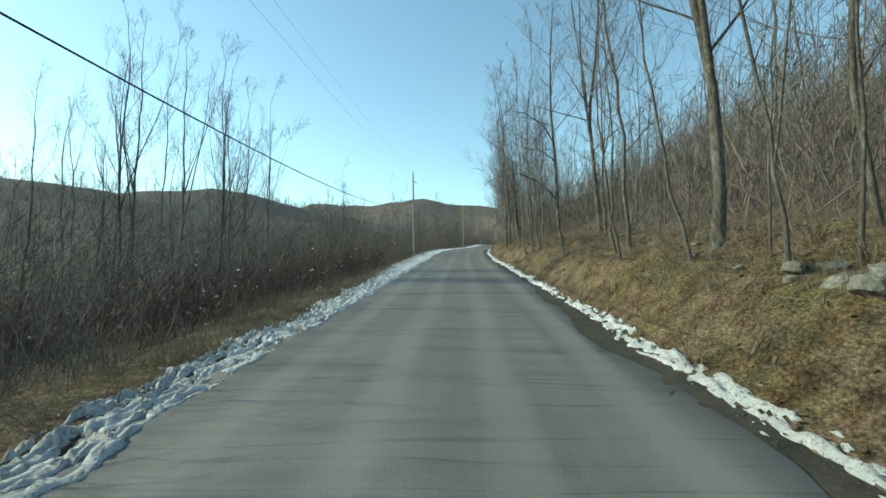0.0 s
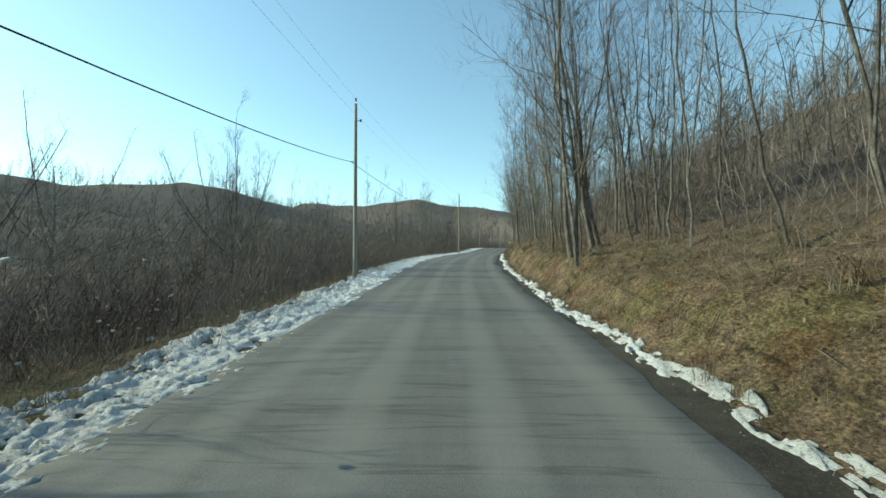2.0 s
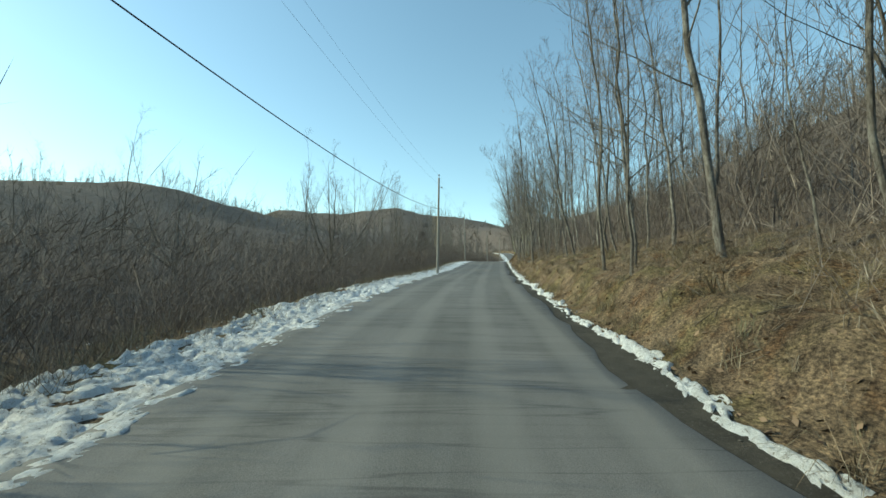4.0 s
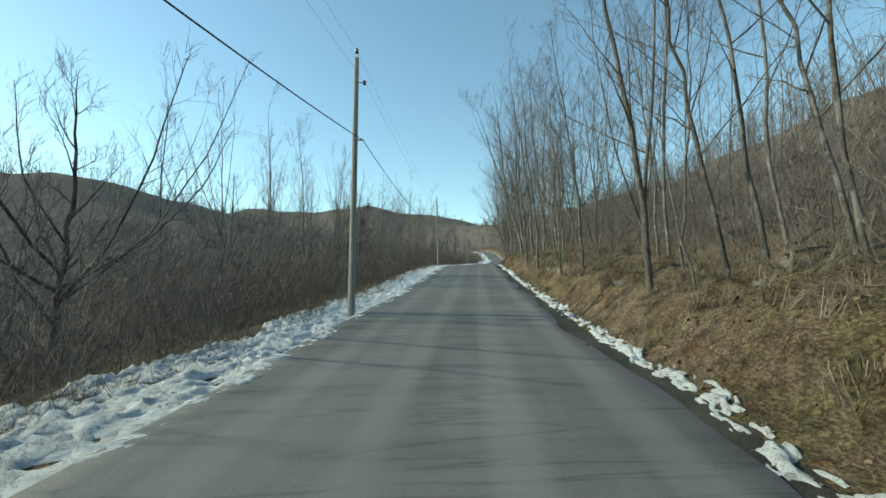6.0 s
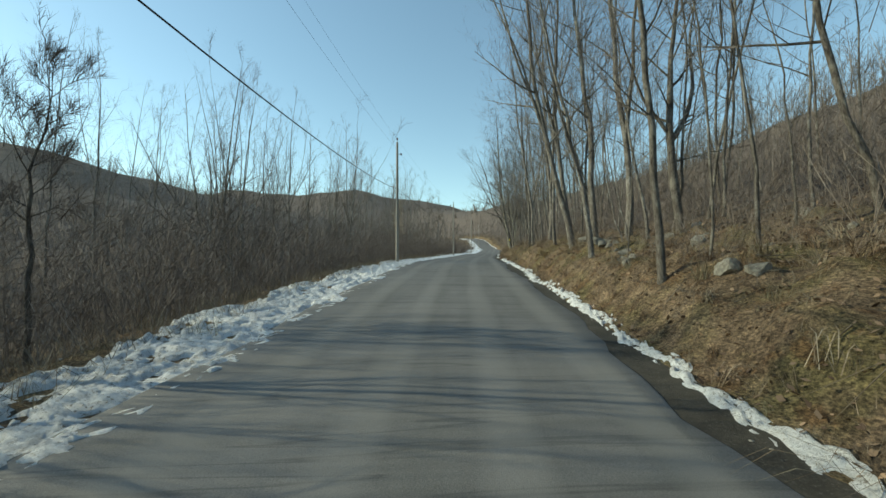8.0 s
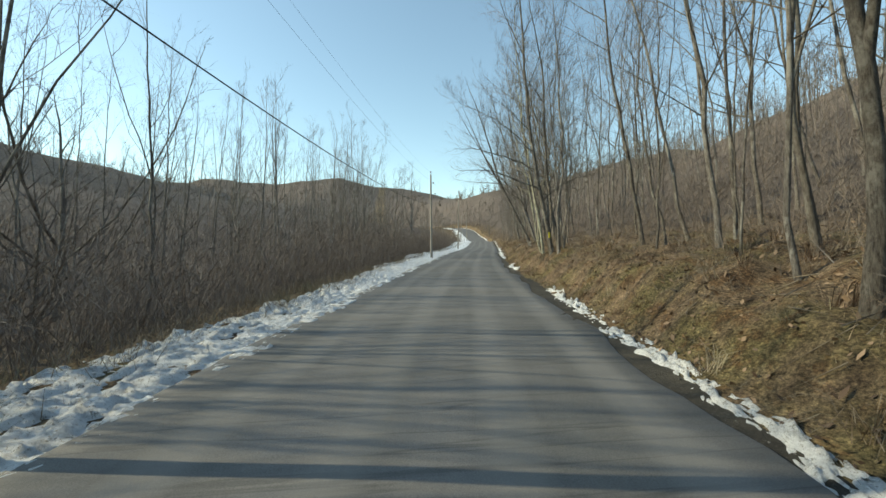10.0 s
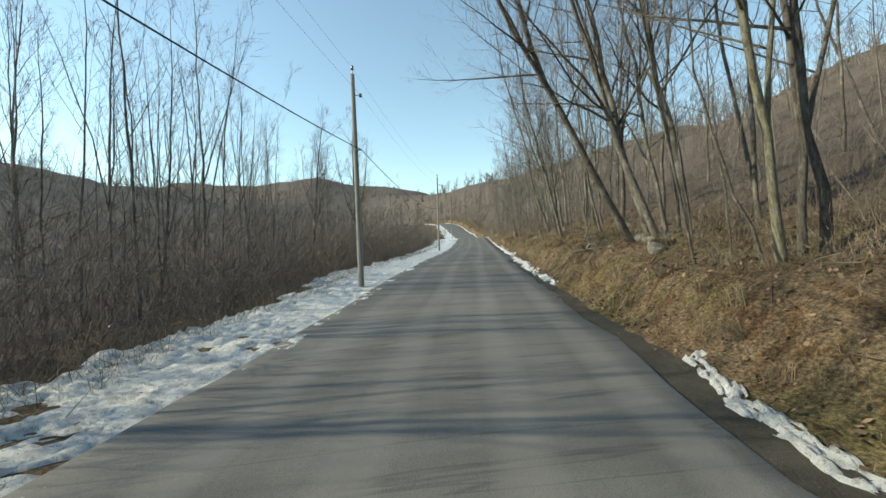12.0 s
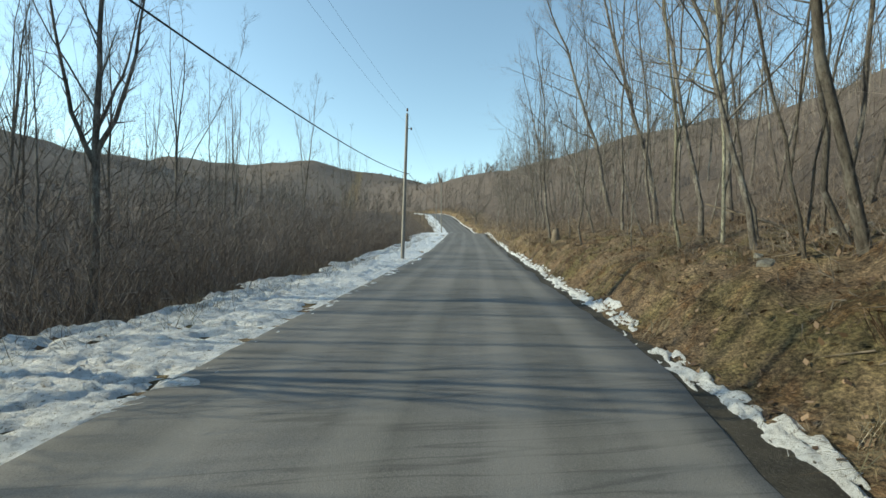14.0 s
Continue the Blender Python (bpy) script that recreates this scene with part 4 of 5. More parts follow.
    sorts.append([(g, "stout bare tree with rough grey bark", BARK) for g in straight])
    for stretch in RIGHT_TREES:
        for row in stretch:
            one(*row)
    for row in PALE_TREES:
        one(*row, True)
    for row in RIGHT_F:
        one(*row, rng=pick)
    for y0, y1, count in ((-8, 5, 6), (26, 33, 5), (52, 61, 14), (69, 75, 3), (79, 90, 5), (104, 115, 11), (120, 126, 3), (150, 175, 14), (175, 205, 16)):
        for _ in range(count):
            one(float(rng.uniform(3.6, 8)), float(rng.uniform(y0, y1)), float(rng.normal(-0.07, 0.05)), float(rng.choice([0.08, 0.09, 0.1, 0.12, 0.14])))
    sorts[6] = [(grow(110 + k, 12.0, 0.062, 14, 0.26, 6, 5, 0.0, 0.25, rise=(1.0, 2.6), forks=(2, 1, 0, 1, 2, 0)[k], finest=2), "tall bare tree standing in the thicket", BARK) for k in range(6)]
    for stretch in LEFT_TREES:
        for lat, y, high in stretch:
            m = lean_pose(lat, y, float(rng.normal(0.02, 0.03)), 0.0, float(rng.uniform(0, 6.28)), high / 12.0)
            plant(6, int(rng.integers(0, 6)), m, "trees in the thicket")
    for lat, y, high in LEFT_C:
        m = lean_pose(lat, y, float(pick.normal(0.0, 0.02)), 0.0, float(pick.uniform(0, 6.28)), high / 12.0)
        plant(6, int(pick.integers(0, 6)), m, "trees in the thicket")
    # The uncounted trees farther from the road.
    lat, y, turn = spread(rng, 190, 5.2, 16, -6, 215, 1.2)
    y[:40], y[40:] = -8 + 68 * rng.random(40), 60 + 155 * rng.random(150)
    keep = ((lat > 7) | (np.abs(y - 14) > 6)) & ((y > 60) | (np.arange(190) % 4 == 0))
    lat, y, turn = lat[keep], y[keep], turn[keep]
    stuff("bank_wood", scattered([whole(grow(50 + k, 12.5, 0.05, 13, 0.26, 4, 3, 0.15, 0.24, sides=5, fine=0.0075, finest=1)) for k in range(5)], lat, y, turn, rng.uniform(0.85, 1.25, len(lat)), rng), BARK, "bare slender trees farther up the bank", "woods", 3)
    lat, y, turn = spread(rng, 85, 3.6, 15, -5, 190, 1.5)
    sapling = [whole(grow(130 + k, 7.5, 0.024, 11, 0.25, 4, 4, 0.15, 0.22, sides=5, rise=(0.7, 2.0), finest=1)) for k in range(6)]
    stuff("bank_saplings", scattered(sapling, lat, y, turn, rng.uniform(0.6, 1.2, len(lat)), rng, tilt=0.1), BARK, "thin bare saplings crowding the bank", "saplings", 3)
    upright = [whole(grow(30 + k, 12.0, 0.05, 13, 0.27, 4, 4, 0.0, 0.24, rise=(1.0, 2.6), forks=k % 2 + k // 3, sides=6, finest=1)) for k in range(4)]
    y = np.concatenate([rng.uniform(5, 60, 14), rng.uniform(80, 118, 14), rng.uniform(118, 160, 48), rng.uniform(160, 205, 18)])
    lat, turn = -8.5 - 14 * rng.random(len(y)), rng.uniform(0, 6.28, len(y))
    stuff("thicket_trees", scattered(upright, lat, y, turn, rng.uniform(0.62, 1.05, len(y)) * np.interp(y, (60, 80), (0.6, 1)), rng, tilt=0.03), BARK, "slender bare trees standing in the thicket", "woods", 3)


# ---- woods and undergrowth ----
def shrub(seed, stems, height, twigs=6, finest=12, stout=1.0):
    rng = np.random.default_rng(seed)
    segs, tips, fine_twigs = [], [], []
    for _ in range(stems):
        a = rng.uniform(0, 2 * np.pi)
        out = rng.uniform(0.05, 0.9)
        base = rng.normal(0, 0.3, 3) * [1, 1, 0]
        ln = height * rng.uniform(0.45, 1.0)
        line = branch_line(rng, base, np.array([np.cos(a) * out, np.sin(a) * out, 1]), ln, 0.18, 3, 0.1)
        r = (0.004 + 0.0026 * height * rng.uniform(0.4, 1)) * stout
        segs.append((*line[0], *line[1], r, r * 0.75))
        tips += [(*line[1], *line[2], r * 0.75), (*line[2], *line[3], r * 0.5)]
        for k in range(twigs):
            g = 0.5 + 2.4 * (k + rng.random()) / twigs
            q = min(int(g), 2)
            p = line[q] + (line[q + 1] - line[q]) * (g - q)
            d = aside(rng, line[q + 1] - line[q], 0.4, 1.15)
            tip = p + d * ln * rng.uniform(0.15, 0.42)
            fine_twigs.append((*p, *tip, 0.007 * stout))
            for _ in range(finest // twigs):
                e = p + (tip - p) * rng.uniform(0.15, 0.95)
                fine_twigs.append((*e, *(e + aside(rng, d, 0.4, 1.1) * ln * rng.uniform(0.08, 0.25)), 0.006 * stout))
    return twiggy(segs, tips, fine_twigs)


def thin_tree(seed, height, radius, limbs=12, subs=9, fine=0.017):
    rng = np.random.default_rng(seed)
    hs = np.linspace(0, 1, 5)
    sway = np.cumsum(rng.normal(0, 0.022 * height, (5, 2)), axis=0) * hs[:, None]
    line = np.concatenate([sway - sway[0], (hs * height)[:, None]], 1)
    segs = [(*line[q], *line[q + 1], radius * (1 - hs[q] * 0.8), radius * (1 - hs[q + 1] * 0.8)) for q in range(4)]
    tips, fine_twigs = [], []
    for i in range(limbs):
        h = 0.25 + 0.73 * (i + rng.random()) / limbs
        p = np.array([np.interp(h, hs, line[:, c]) for c in range(3)])
        a = rng.uniform(0, 2 * np.pi)
        d = np.array([np.cos(a), np.sin(a), rng.uniform(0.6, 1.5)])
        ln = height * 0.26 * (1.2 - 0.7 * h) * rng.uniform(0.6, 1.2)
        b = branch_line(rng, p, d / np.linalg.norm(d), ln, 0.1, 2)
        segs.append((*b[0], *b[1], radius * 0.3, radius * 0.2))
        tips.append((*b[1], *b[2], radius * 0.2))
        for _ in range(subs):
            q = rng.integers(0, 2)
            e = b[q] + (b[q + 1] - b[q]) * rng.random()
            d2 = d / np.linalg.norm(d) + rng.normal(0, 0.5, 3) + [0, 0, 0.3]
            fine_twigs.append((*e, *(e + d2 / np.linalg.norm(d2) * ln * rng.uniform(0.3, 0.8)), fine))
    return twiggy(segs, tips, fine_twigs)


def stuff(name, vf, material, label, category, size=4):
    return tagged(new(name, mesh_of(name, *vf, material, size)), label, category, kind="stuff")


def grow_woods():
    rng = np.random.default_rng(21)
    woods = [thin_tree(80 + k, 9.0, 0.06, 10, 9, 0.018) for k in range(10)]
    lat, y, turn = spread(rng, 1250, 10, 62, -20, 290, 1.0)
    near = np.arange(1250) < 560
    lat, y = np.where(near, 8 + 34 * rng.random(1250), lat), np.where(near, -12 + 82 * rng.random(1250), y)
    keep = np.abs(y - 114) + lat > 14
    lat, y, turn = lat[keep], y[keep], turn[keep]
    stuff("hillside_wood", scattered(woods, lat, y, turn, rng.uniform(0.35, 0.85, len(lat)) * np.interp(y, (58, 85), (0.95, 0.85)), rng), FAR_WOOD, "bare grey-brown woods up the hillside", "woods", 3)
    more = np.random.default_rng(22)
    lat, y, turn = spread(more, 330, 18, 62, 80, 210)
    stuff("upper_wood", scattered(woods, lat, y, turn, more.uniform(0.5, 0.95, len(lat)), more), FAR_WOOD, "bare woods on the upper hillside", "woods", 3)
    ridge = [thin_tree(180 + k, 9.0, 0.09, 12, 8, 0.036) for k in range(6)]
    lat, y, turn = spread(rng, 360, 42, 112, -10, 420)
    stuff("crest_wood", scattered(ridge, lat, y, turn, rng.uniform(0.5, 1.0, len(lat)), rng), FAR_WOOD, "bare trees along the top of the hill", "woods", 3)
    lat, y, turn = spread(rng, 560, -100, -270, 20, 560)
    lat[:260] = -182 + 18 * rng.normal(0, 1, 260)
    stuff("ridge_wood", scattered(ridge, lat, y, turn, rng.uniform(0.4, 1.0, len(lat)), rng), FAR_WOOD, "bare trees along the far ridge", "woods", 3)
    lat, y, turn = spread(rng, 560, -13, -200, -10, 420, 1.1)
    stuff("valley_wood", scattered(woods, lat, y, turn, rng.uniform(0.3, 0.8, len(lat)), rng), FAR_WOOD, "thin bare woods on the far slope", "woods", 3)
    lat, y, turn = spread(rng, 400, -60, 60, 205, 420)
    keep = np.abs(lat + 0.3) > 4.5
    lat, y, turn = lat[keep], y[keep], turn[keep]
    stuff("far_wood", scattered(ridge, lat, y, turn, rng.uniform(0.6, 1.0, len(lat)), rng), FAR_WOOD, "bare woods where the road climbs", "woods", 3)


def grow_brush():
    rng = np.random.default_rng(31)
    tall = [shrub(100 + k, 6, 3.2, 5, 15) for k in range(6)]
    low = [shrub(120 + k, 8, 1.4, 4, 8) for k in range(5)]
    coarse = [shrub(140 + k, 5, 3.2, 4, 8, 2.8) for k in range(6)]
    lat, y, turn = spread(rng, 1550, -5.6, -24, -8, 200, 2.0)
    lat = np.minimum(lat, -3.4 - np.interp(y, SNOW_Y, SNOW_W) - 0.6 * rng.random(len(y)))
    stuff("thicket", scattered(tall, lat, y, turn, rng.uniform(0.5, 1.0, len(lat)) * np.interp(-lat, (5, 8, 14), (0.7, 1.35, 1.6)), rng), BRUSH, "dense leafless brown thicket beside the snow bank", "brush", 3)
    more = np.random.default_rng(32)
    lat, y, turn = spread(more, 800, -6.0, -12.5, -6, 175, 1.2)
    lat = np.minimum(lat, -3.9 - np.interp(y, SNOW_Y, SNOW_W) - 0.9 * more.random(len(y)))
    stuff("verge_thicket", scattered(tall, lat, y, turn, more.uniform(0.65, 1.2, len(lat)), more, tilt=0.2), BRUSH, "tangled leafless shrubs at the edge of the thicket", "brush", 3)
    lat, y, turn = spread(rng, 450, -4.9, -12, -12, 215, 1.6)
    lat = np.minimum(lat, -3.1 - np.interp(y, SNOW_Y, SNOW_W))
    stuff("low_brush", scattered(low, lat, y, turn, rng.uniform(0.5, 1.2, len(lat)), rng), BRUSH, "low dead brush and stalks along the verge", "brush", 3)
    lat, y, turn = spread(rng, 800, 7, 24, -8, 230, 1.35)
    stuff("undergrowth", scattered(low[:3] + tall[:5], lat, y, turn, rng.uniform(0.5, 1.0, len(lat)), rng), BRUSH, "leafless undergrowth between the trees", "brush", 3)
    lat, y, turn = spread(more, 720, 7, 22, 8, 125, 1.2)
    stuff("bank_thicket", scattered(tall, lat, y, turn, more.uniform(0.7, 1.25, len(lat)) * np.interp(y, (55, 75), (1.5, 1.0)), more, tilt=0.15), BRUSH, "tall leafless scrub filling the wooded slope", "brush", 3)
    weeds = [shrub(150 + k, 9, 0.9, 3, 6, 0.5) for k in range(8)]
    lat, y, turn = spread(rng, 800, 2.75, 7.5, -5, 180, 1.2)
    stuff("bank_weeds", scattered(weeds, lat, y, turn, rng.uniform(0.3, 0.8, len(lat)), rng, sink=0.03, tilt=0.25), WEED, "withered reddish-brown weeds over the bank", "weeds", 3)
    wiry = [shrub(190 + k, 7, 1.6, 4, 8, 0.65) for k in range(6)]
    lat, y, turn = spread(rng, 760, 3.8, 11, -6, 190, 1.2)
    stuff("bank_brush", scattered(wiry, lat, y, turn, rng.uniform(0.5, 1.1, len(lat)), rng, tilt=0.2), BRUSH, "wiry leafless brush among the roadside trees", "brush", 3)
    lat, y, turn = spread(rng, 520, 2.7, 11, 170, 330, 1.3)
    lat = np.where(rng.random(len(lat)) < 0.35, -lat - np.interp(y, SNOW_Y, SNOW_W), lat)
    stuff("far_verge_brush", scattered(coarse, lat, y, turn, rng.uniform(0.3, 0.8, len(lat)), rng), BRUSH, "leafless brush where the road climbs away", "brush", 3)
    rough = [shrub(230 + k, 7, 1.1, 2, 2, 4.5) for k in range(4)]
    lat, y, turn = spread(rng, 620, 2.4, 7, 160, 310, 1.4)
    stuff("far_weeds", scattered(rough, lat, y, turn, rng.uniform(0.4, 0.9, len(lat)), rng, sink=0.03), WEED, "reddish withered weeds along the far verge", "weeds", 3)
    hazy = [shrub(160 + k, 5, 2.8, 3, 6, 9.0) for k in range(5)]
    far = [shrub(170 + k, 4, 2.8, 3, 6, 20.0) for k in range(5)]
    lat, y, turn = spread(rng, 900, -22, -62, 0, 330)
    stuff("valley_brush", scattered(coarse, lat, y, turn, rng.uniform(0.6, 1.3, len(lat)), rng), BRUSH, "grey-brown scrub covering the valley floor", "brush", 3)
    lat, y, turn = spread(rng, 1300, -58, -290, 0, 600)
    stuff("ridge_brush", scattered(hazy, lat, y, turn, rng.uniform(0.5, 1.2, len(lat)), rng), BRUSH, "grey-brown scrub covering the far slope", "brush", 3)
    lat, y, turn = spread(rng, 620, 14, 46, -10, 320)
    stuff("hillside_brush", scattered(coarse, lat, y, turn, rng.uniform(0.5, 1.2, len(lat)), rng), BRUSH, "grey-brown scrub covering the hillside", "brush", 3)
    lat, y, turn = spread(rng, 480, 42, 95, -10, 320)
    stuff("hilltop_brush", scattered(hazy, lat, y, turn, rng.uniform(0.5, 1.2, len(lat)), rng), BRUSH, "grey-brown scrub along the hilltop", "brush", 3)
    lat, y, turn = spread(rng, 950, -520, 330, 380, 1330)
    stuff("distant_brush", scattered(far, lat, y, turn, rng.uniform(1.4, 3.0, len(lat)), rng), BRUSH, "bare woods on the distant hill", "woods", 3)


def stand_stems():
    """Thin upright stems and saplings filling the ground between shrubs."""
    rng = np.random.default_rng(35)
    for name, lat0, lat1, n, label in (("bank_stems", 4.4, 20, 52000, "thin dead stems and saplings over the bank"), ("verge_stems", -4.2, -18, 42000, "thin dead stems beyond the snow bank")):
        lat, y, _ = spread(rng, n, lat0, lat1, -6, 290, 1.3)
        if lat0 < 0:
            lat = np.minimum(lat, -2.9 - np.interp(y, SNOW_Y, SNOW_W) - 0.8 * rng.random(n))
        h = rng.uniform(0.25, 1.0, n) * np.interp(np.abs(lat), (4, 8), (0.6, 1.7))
        foot = np.stack([line_x(y) + lat, y, land(lat, y) - 0.03], 1)
        tip = foot + np.stack([rng.normal(0, 0.3, n) * h, rng.normal(0, 0.3, n) * h, h], 1)
        stuff(name, slivers(np.concatenate([foot, tip, rng.uniform(0.003, 0.007, (n, 1))], 1)), BRUSH, label, "brush", 3)


def tussock(seed):
    """A tall clump of dead grass, matted and fallen to one side."""
    rng = np.random.default_rng(seed)
    n = 34
    a = rng.normal(rng.uniform(0, 6.28), 1.0, n)
    reach, h = rng.uniform(0.4, 1.35, n), rng.uniform(0.2, 0.65, n)
    way, side = np.stack([np.cos(a), np.sin(a)], 1), np.stack([-np.sin(a), np.cos(a), 0 * a], 1) * 0.007
    foot = np.concatenate([rng.normal(0, 0.13, (n, 2)), np.full((n, 1), -0.08)], 1)
    knee = np.concatenate([foot[:, :2] + way * reach[:, None] * 0.3, h[:, None] * 0.8], 1)
    over = np.concatenate([foot[:, :2] + way * reach[:, None] * 0.75, h[:, None]], 1)
    tip = np.concatenate([foot[:, :2] + way * reach[:, None] * 1.25 + rng.normal(0, 0.1, (n, 2)), (h * rng.uniform(0.2, 0.9, n))[:, None]], 1)
    v = np.stack([foot - side, foot + side, knee - side, knee + side, over - side * 0.7, over + side * 0.7, tip], 1).reshape(-1, 3)
    f = np.array([[0, 1, 3], [0, 3, 2], [2, 3, 5], [2, 5, 4], [4, 5, 6]])[None] + (np.arange(n) * 7)[:, None, None]
    return v, f.reshape(-1, 3)


def tuft(seed):
    """A tussock of dead grass whose blades droop outwards."""
    rng = np.random.default_rng(seed)
    n = 18
    a, reach, h = rng.uniform(0, 6.28, n), rng.uniform(0.3, 1.0, n), rng.uniform(0.35, 0.9, n)
    way, side = np.stack([np.cos(a), np.sin(a)], 1), np.stack([-np.sin(a), np.cos(a), 0 * a], 1) * 0.006
    foot = np.concatenate([way * 0.12 + rng.normal(0, 0.1, (n, 2)), np.full((n, 1), -0.05)], 1)
    bend = np.concatenate([foot[:, :2] + way * reach[:, None] * 0.45, h[:, None]], 1)
    tip = np.concatenate([foot[:, :2] + way * reach[:, None] + rng.normal(0, 0.12, (n, 2)), (h * rng.uniform(0.1, 0.8, n))[:, None]], 1)
    v = np.stack([foot - side, foot + side, bend - side * 0.8, bend + side * 0.8, tip], 1).reshape(-1, 3)
    f = np.array([[0, 1, 3], [0, 3, 2], [2, 3, 4]])[None] + (np.arange(n) * 5)[:, None, None]
    return v, f.reshape(-1, 3)


def blades(lat, y, low, high, rng, wide=0.0035):
    n = len(lat)
    h, a = rng.uniform(low, high, n), rng.uniform(0, 2 * np.pi, n)
    lean = rng.normal(0, 0.8, (n, 2)) * h[:, None]
    p = np.stack([line_x(y) + lat, y, land(lat, y) - 0.02], 1)
    side = np.stack([np.cos(a), np.sin(a), 0 * a], 1) * wide * (0.6 + 1.2 * rng.random((n, 1)))
    tip = p + np.concatenate([lean, h[:, None]], 1)
    v = np.stack([p - side, p + side, tip], 1).reshape(-1, 3)
    return v, np.arange(3 * n).reshape(-1, 3)


def strew_twigs():
    """Fallen twigs on the bank, and brambles in the valley with clots of snow caught in them."""
    rng = np.random.default_rng(61)
    n = 5200
    lat, y, turn = spread(rng, n, 3.0, 13, -6, 190, 1.4)
    long = rng.uniform(0.15, 0.9, n)
    x = line_x(y) + lat
    l2, y2 = lat + np.cos(turn) * long, y + np.sin(turn) * long
    a = np.stack([x, y, land(lat, y) + rng.uniform(0.01, 0.08, n)], 1)
    b = np.stack([line_x(y2) + l2, y2, land(l2, y2) + rng.uniform(0.01, 0.2, n)], 1)
    stuff("fallen_twigs", spikes(np.concatenate([a, b, rng.uniform(0.004, 0.011, (n, 1))], 1)), DEAD_WOOD, "bleached twigs and sticks fallen on the bank", "twigs", 3)
    bramble = [shrub(210 + k, 11, 1.9, 6, 24, 0.9) for k in range(5)]
    lat, y, turn = spread(rng, 120, -5.2, -12.5, 8, 30, 1.0)
    v, f = scattered(bramble, lat, y, turn, rng.uniform(0.6, 1.15, len(lat)), rng, tilt=0.2)
    stuff("brambles", (v, f), BRAMBLE, "dark reddish bramble tangle with clots of snow", "brambles", 3)
    pick = v[f[rng.integers(0, len(f), 260), 2]]
    lump = [clod(40 + k) for k in range(4)]
    size = rng.uniform(0.02, 0.055, (len(pick), 1, 1))
    lumps = [(lump[k % 4][0] * size[k] + pick[k], lump[k % 4][1]) for k in range(len(pick))]
    stuff("caught_snow", joined(lumps), SNOW, "small clots of snow caught in the brambles", "snow", 3)


def grow_grass():
    rng = np.random.default_rng(41)
    lat, y, turn = spread(rng, 1500, 2.52, 8.0, -3, 158, 1.7)
    tufts = scattered([tuft(k) for k in range(8)], lat, y, turn, rng.uniform(0.1, 0.26, len(lat)), rng, sink=0.0, tilt=0.3)
    lat, y, _ = spread(rng, 58000, 2.36, 7.0, -4, 150, 1.7)
    stuff("bank_grass", joined([tufts, blades(lat, y, 0.02, 0.1, rng, 0.0025)]), GRASS, "matted tan dead grass on the roadside bank", "grass", 3)
    lat, y, turn = spread(rng, 700, 2.5, 6.8, -4, 165, 1.4)
    y = np.where((y > 80) & (rng.random(len(y)) < 0.45), y - 80, y)
    stuff("tussocks", scattered([tussock(200 + k) for k in range(10)], lat, y, turn, rng.uniform(0.22, 0.55, len(lat)), rng, sink=0.0, tilt=0.25), GRASS, "matted tussocks of tall dead grass on the bank", "grass", 3)
    lat, y, turn = spread(rng, 330, 2.7, 7.5, 70, 165, 1.2)
    stuff("dead_bracken", scattered([tussock(220 + k) for k in range(6)], lat, y, turn, rng.uniform(0.22, 0.5, len(lat)), rng, sink=0.0, tilt=0.25), LEAF, "collapsed brown bracken and weeds on the bank", "bracken", 3)
    lat, y, _ = spread(rng, 26000, 3.1, 7.5, -4, 170, 1.2)
    stuff("tall_grass", blades(lat, y, 0.08, 0.34, rng, 0.0018), GRASS, "taller pale dead grass up the bank", "grass", 3)
    centre_l, centre_y, _ = spread(rng, 1800, 0.0, 6, -6, 190, 1.4)
    centre_l = -2.75 - np.interp(centre_y, SNOW_Y, SNOW_W) * rng.uniform(0.55, 1.1, len(centre_l)) - centre_l * rng.random(len(centre_l))
    k = rng.integers(0, len(centre_l), 50000)
    py = rng.uniform(-4, 160, 15000)
    pl = -2.95 - np.interp(py, SNOW_Y, SNOW_W) * rng.random(15000) ** 0.6
    stuff("poking_grass", blades(pl, py, 0.05, 0.16, rng, 0.0022), GRASS, "dead grass blades poking through the snow", "grass", 3)
    stuff("verge_grass", blades(centre_l[k] + rng.normal(0, 0.18, len(k)), centre_y[k] + rng.normal(0, 0.18, len(k)), 0.08, 0.5, rng), GRASS, "thin dead grass beyond the snow bank", "grass", 3)
    lat, y, turn = spread(rng, 30000, 2.45, 14, -6, 175, 1.5)
    z = land(lat, y) + rng.uniform(0.0, 0.04, len(lat))
    more_lat, more_y, more_turn = spread(rng, 20000, 2.5, 9, 78, 168, 1.3)
    lat, y, turn = np.concatenate([lat, more_lat]), np.concatenate([y, more_y]), np.concatenate([turn, more_turn])
    z = np.concatenate([z, land(more_lat, more_y) + rng.uniform(0.0, 0.1, len(more_lat))])
    c = np.stack([line_x(y) + lat, y, z], 1)
    r = rng.uniform(0.014, 0.045, (len(lat), 1))
    u = np.stack([np.cos(turn), np.sin(turn), rng.normal(0, 0.5, len(lat))], 1) * r
    w = np.stack([-np.sin(turn), np.cos(turn), rng.normal(0, 0.5, len(lat))], 1) * r * 0.6
    v = np.stack([c - u, c - w, c + u, c + w], 1).reshape(-1, 3)
    stuff("leaf_litter", (v, np.arange(len(v)).reshape(-1, 4)), LEAF, "curled brown leaves lying on the bank", "leaves")


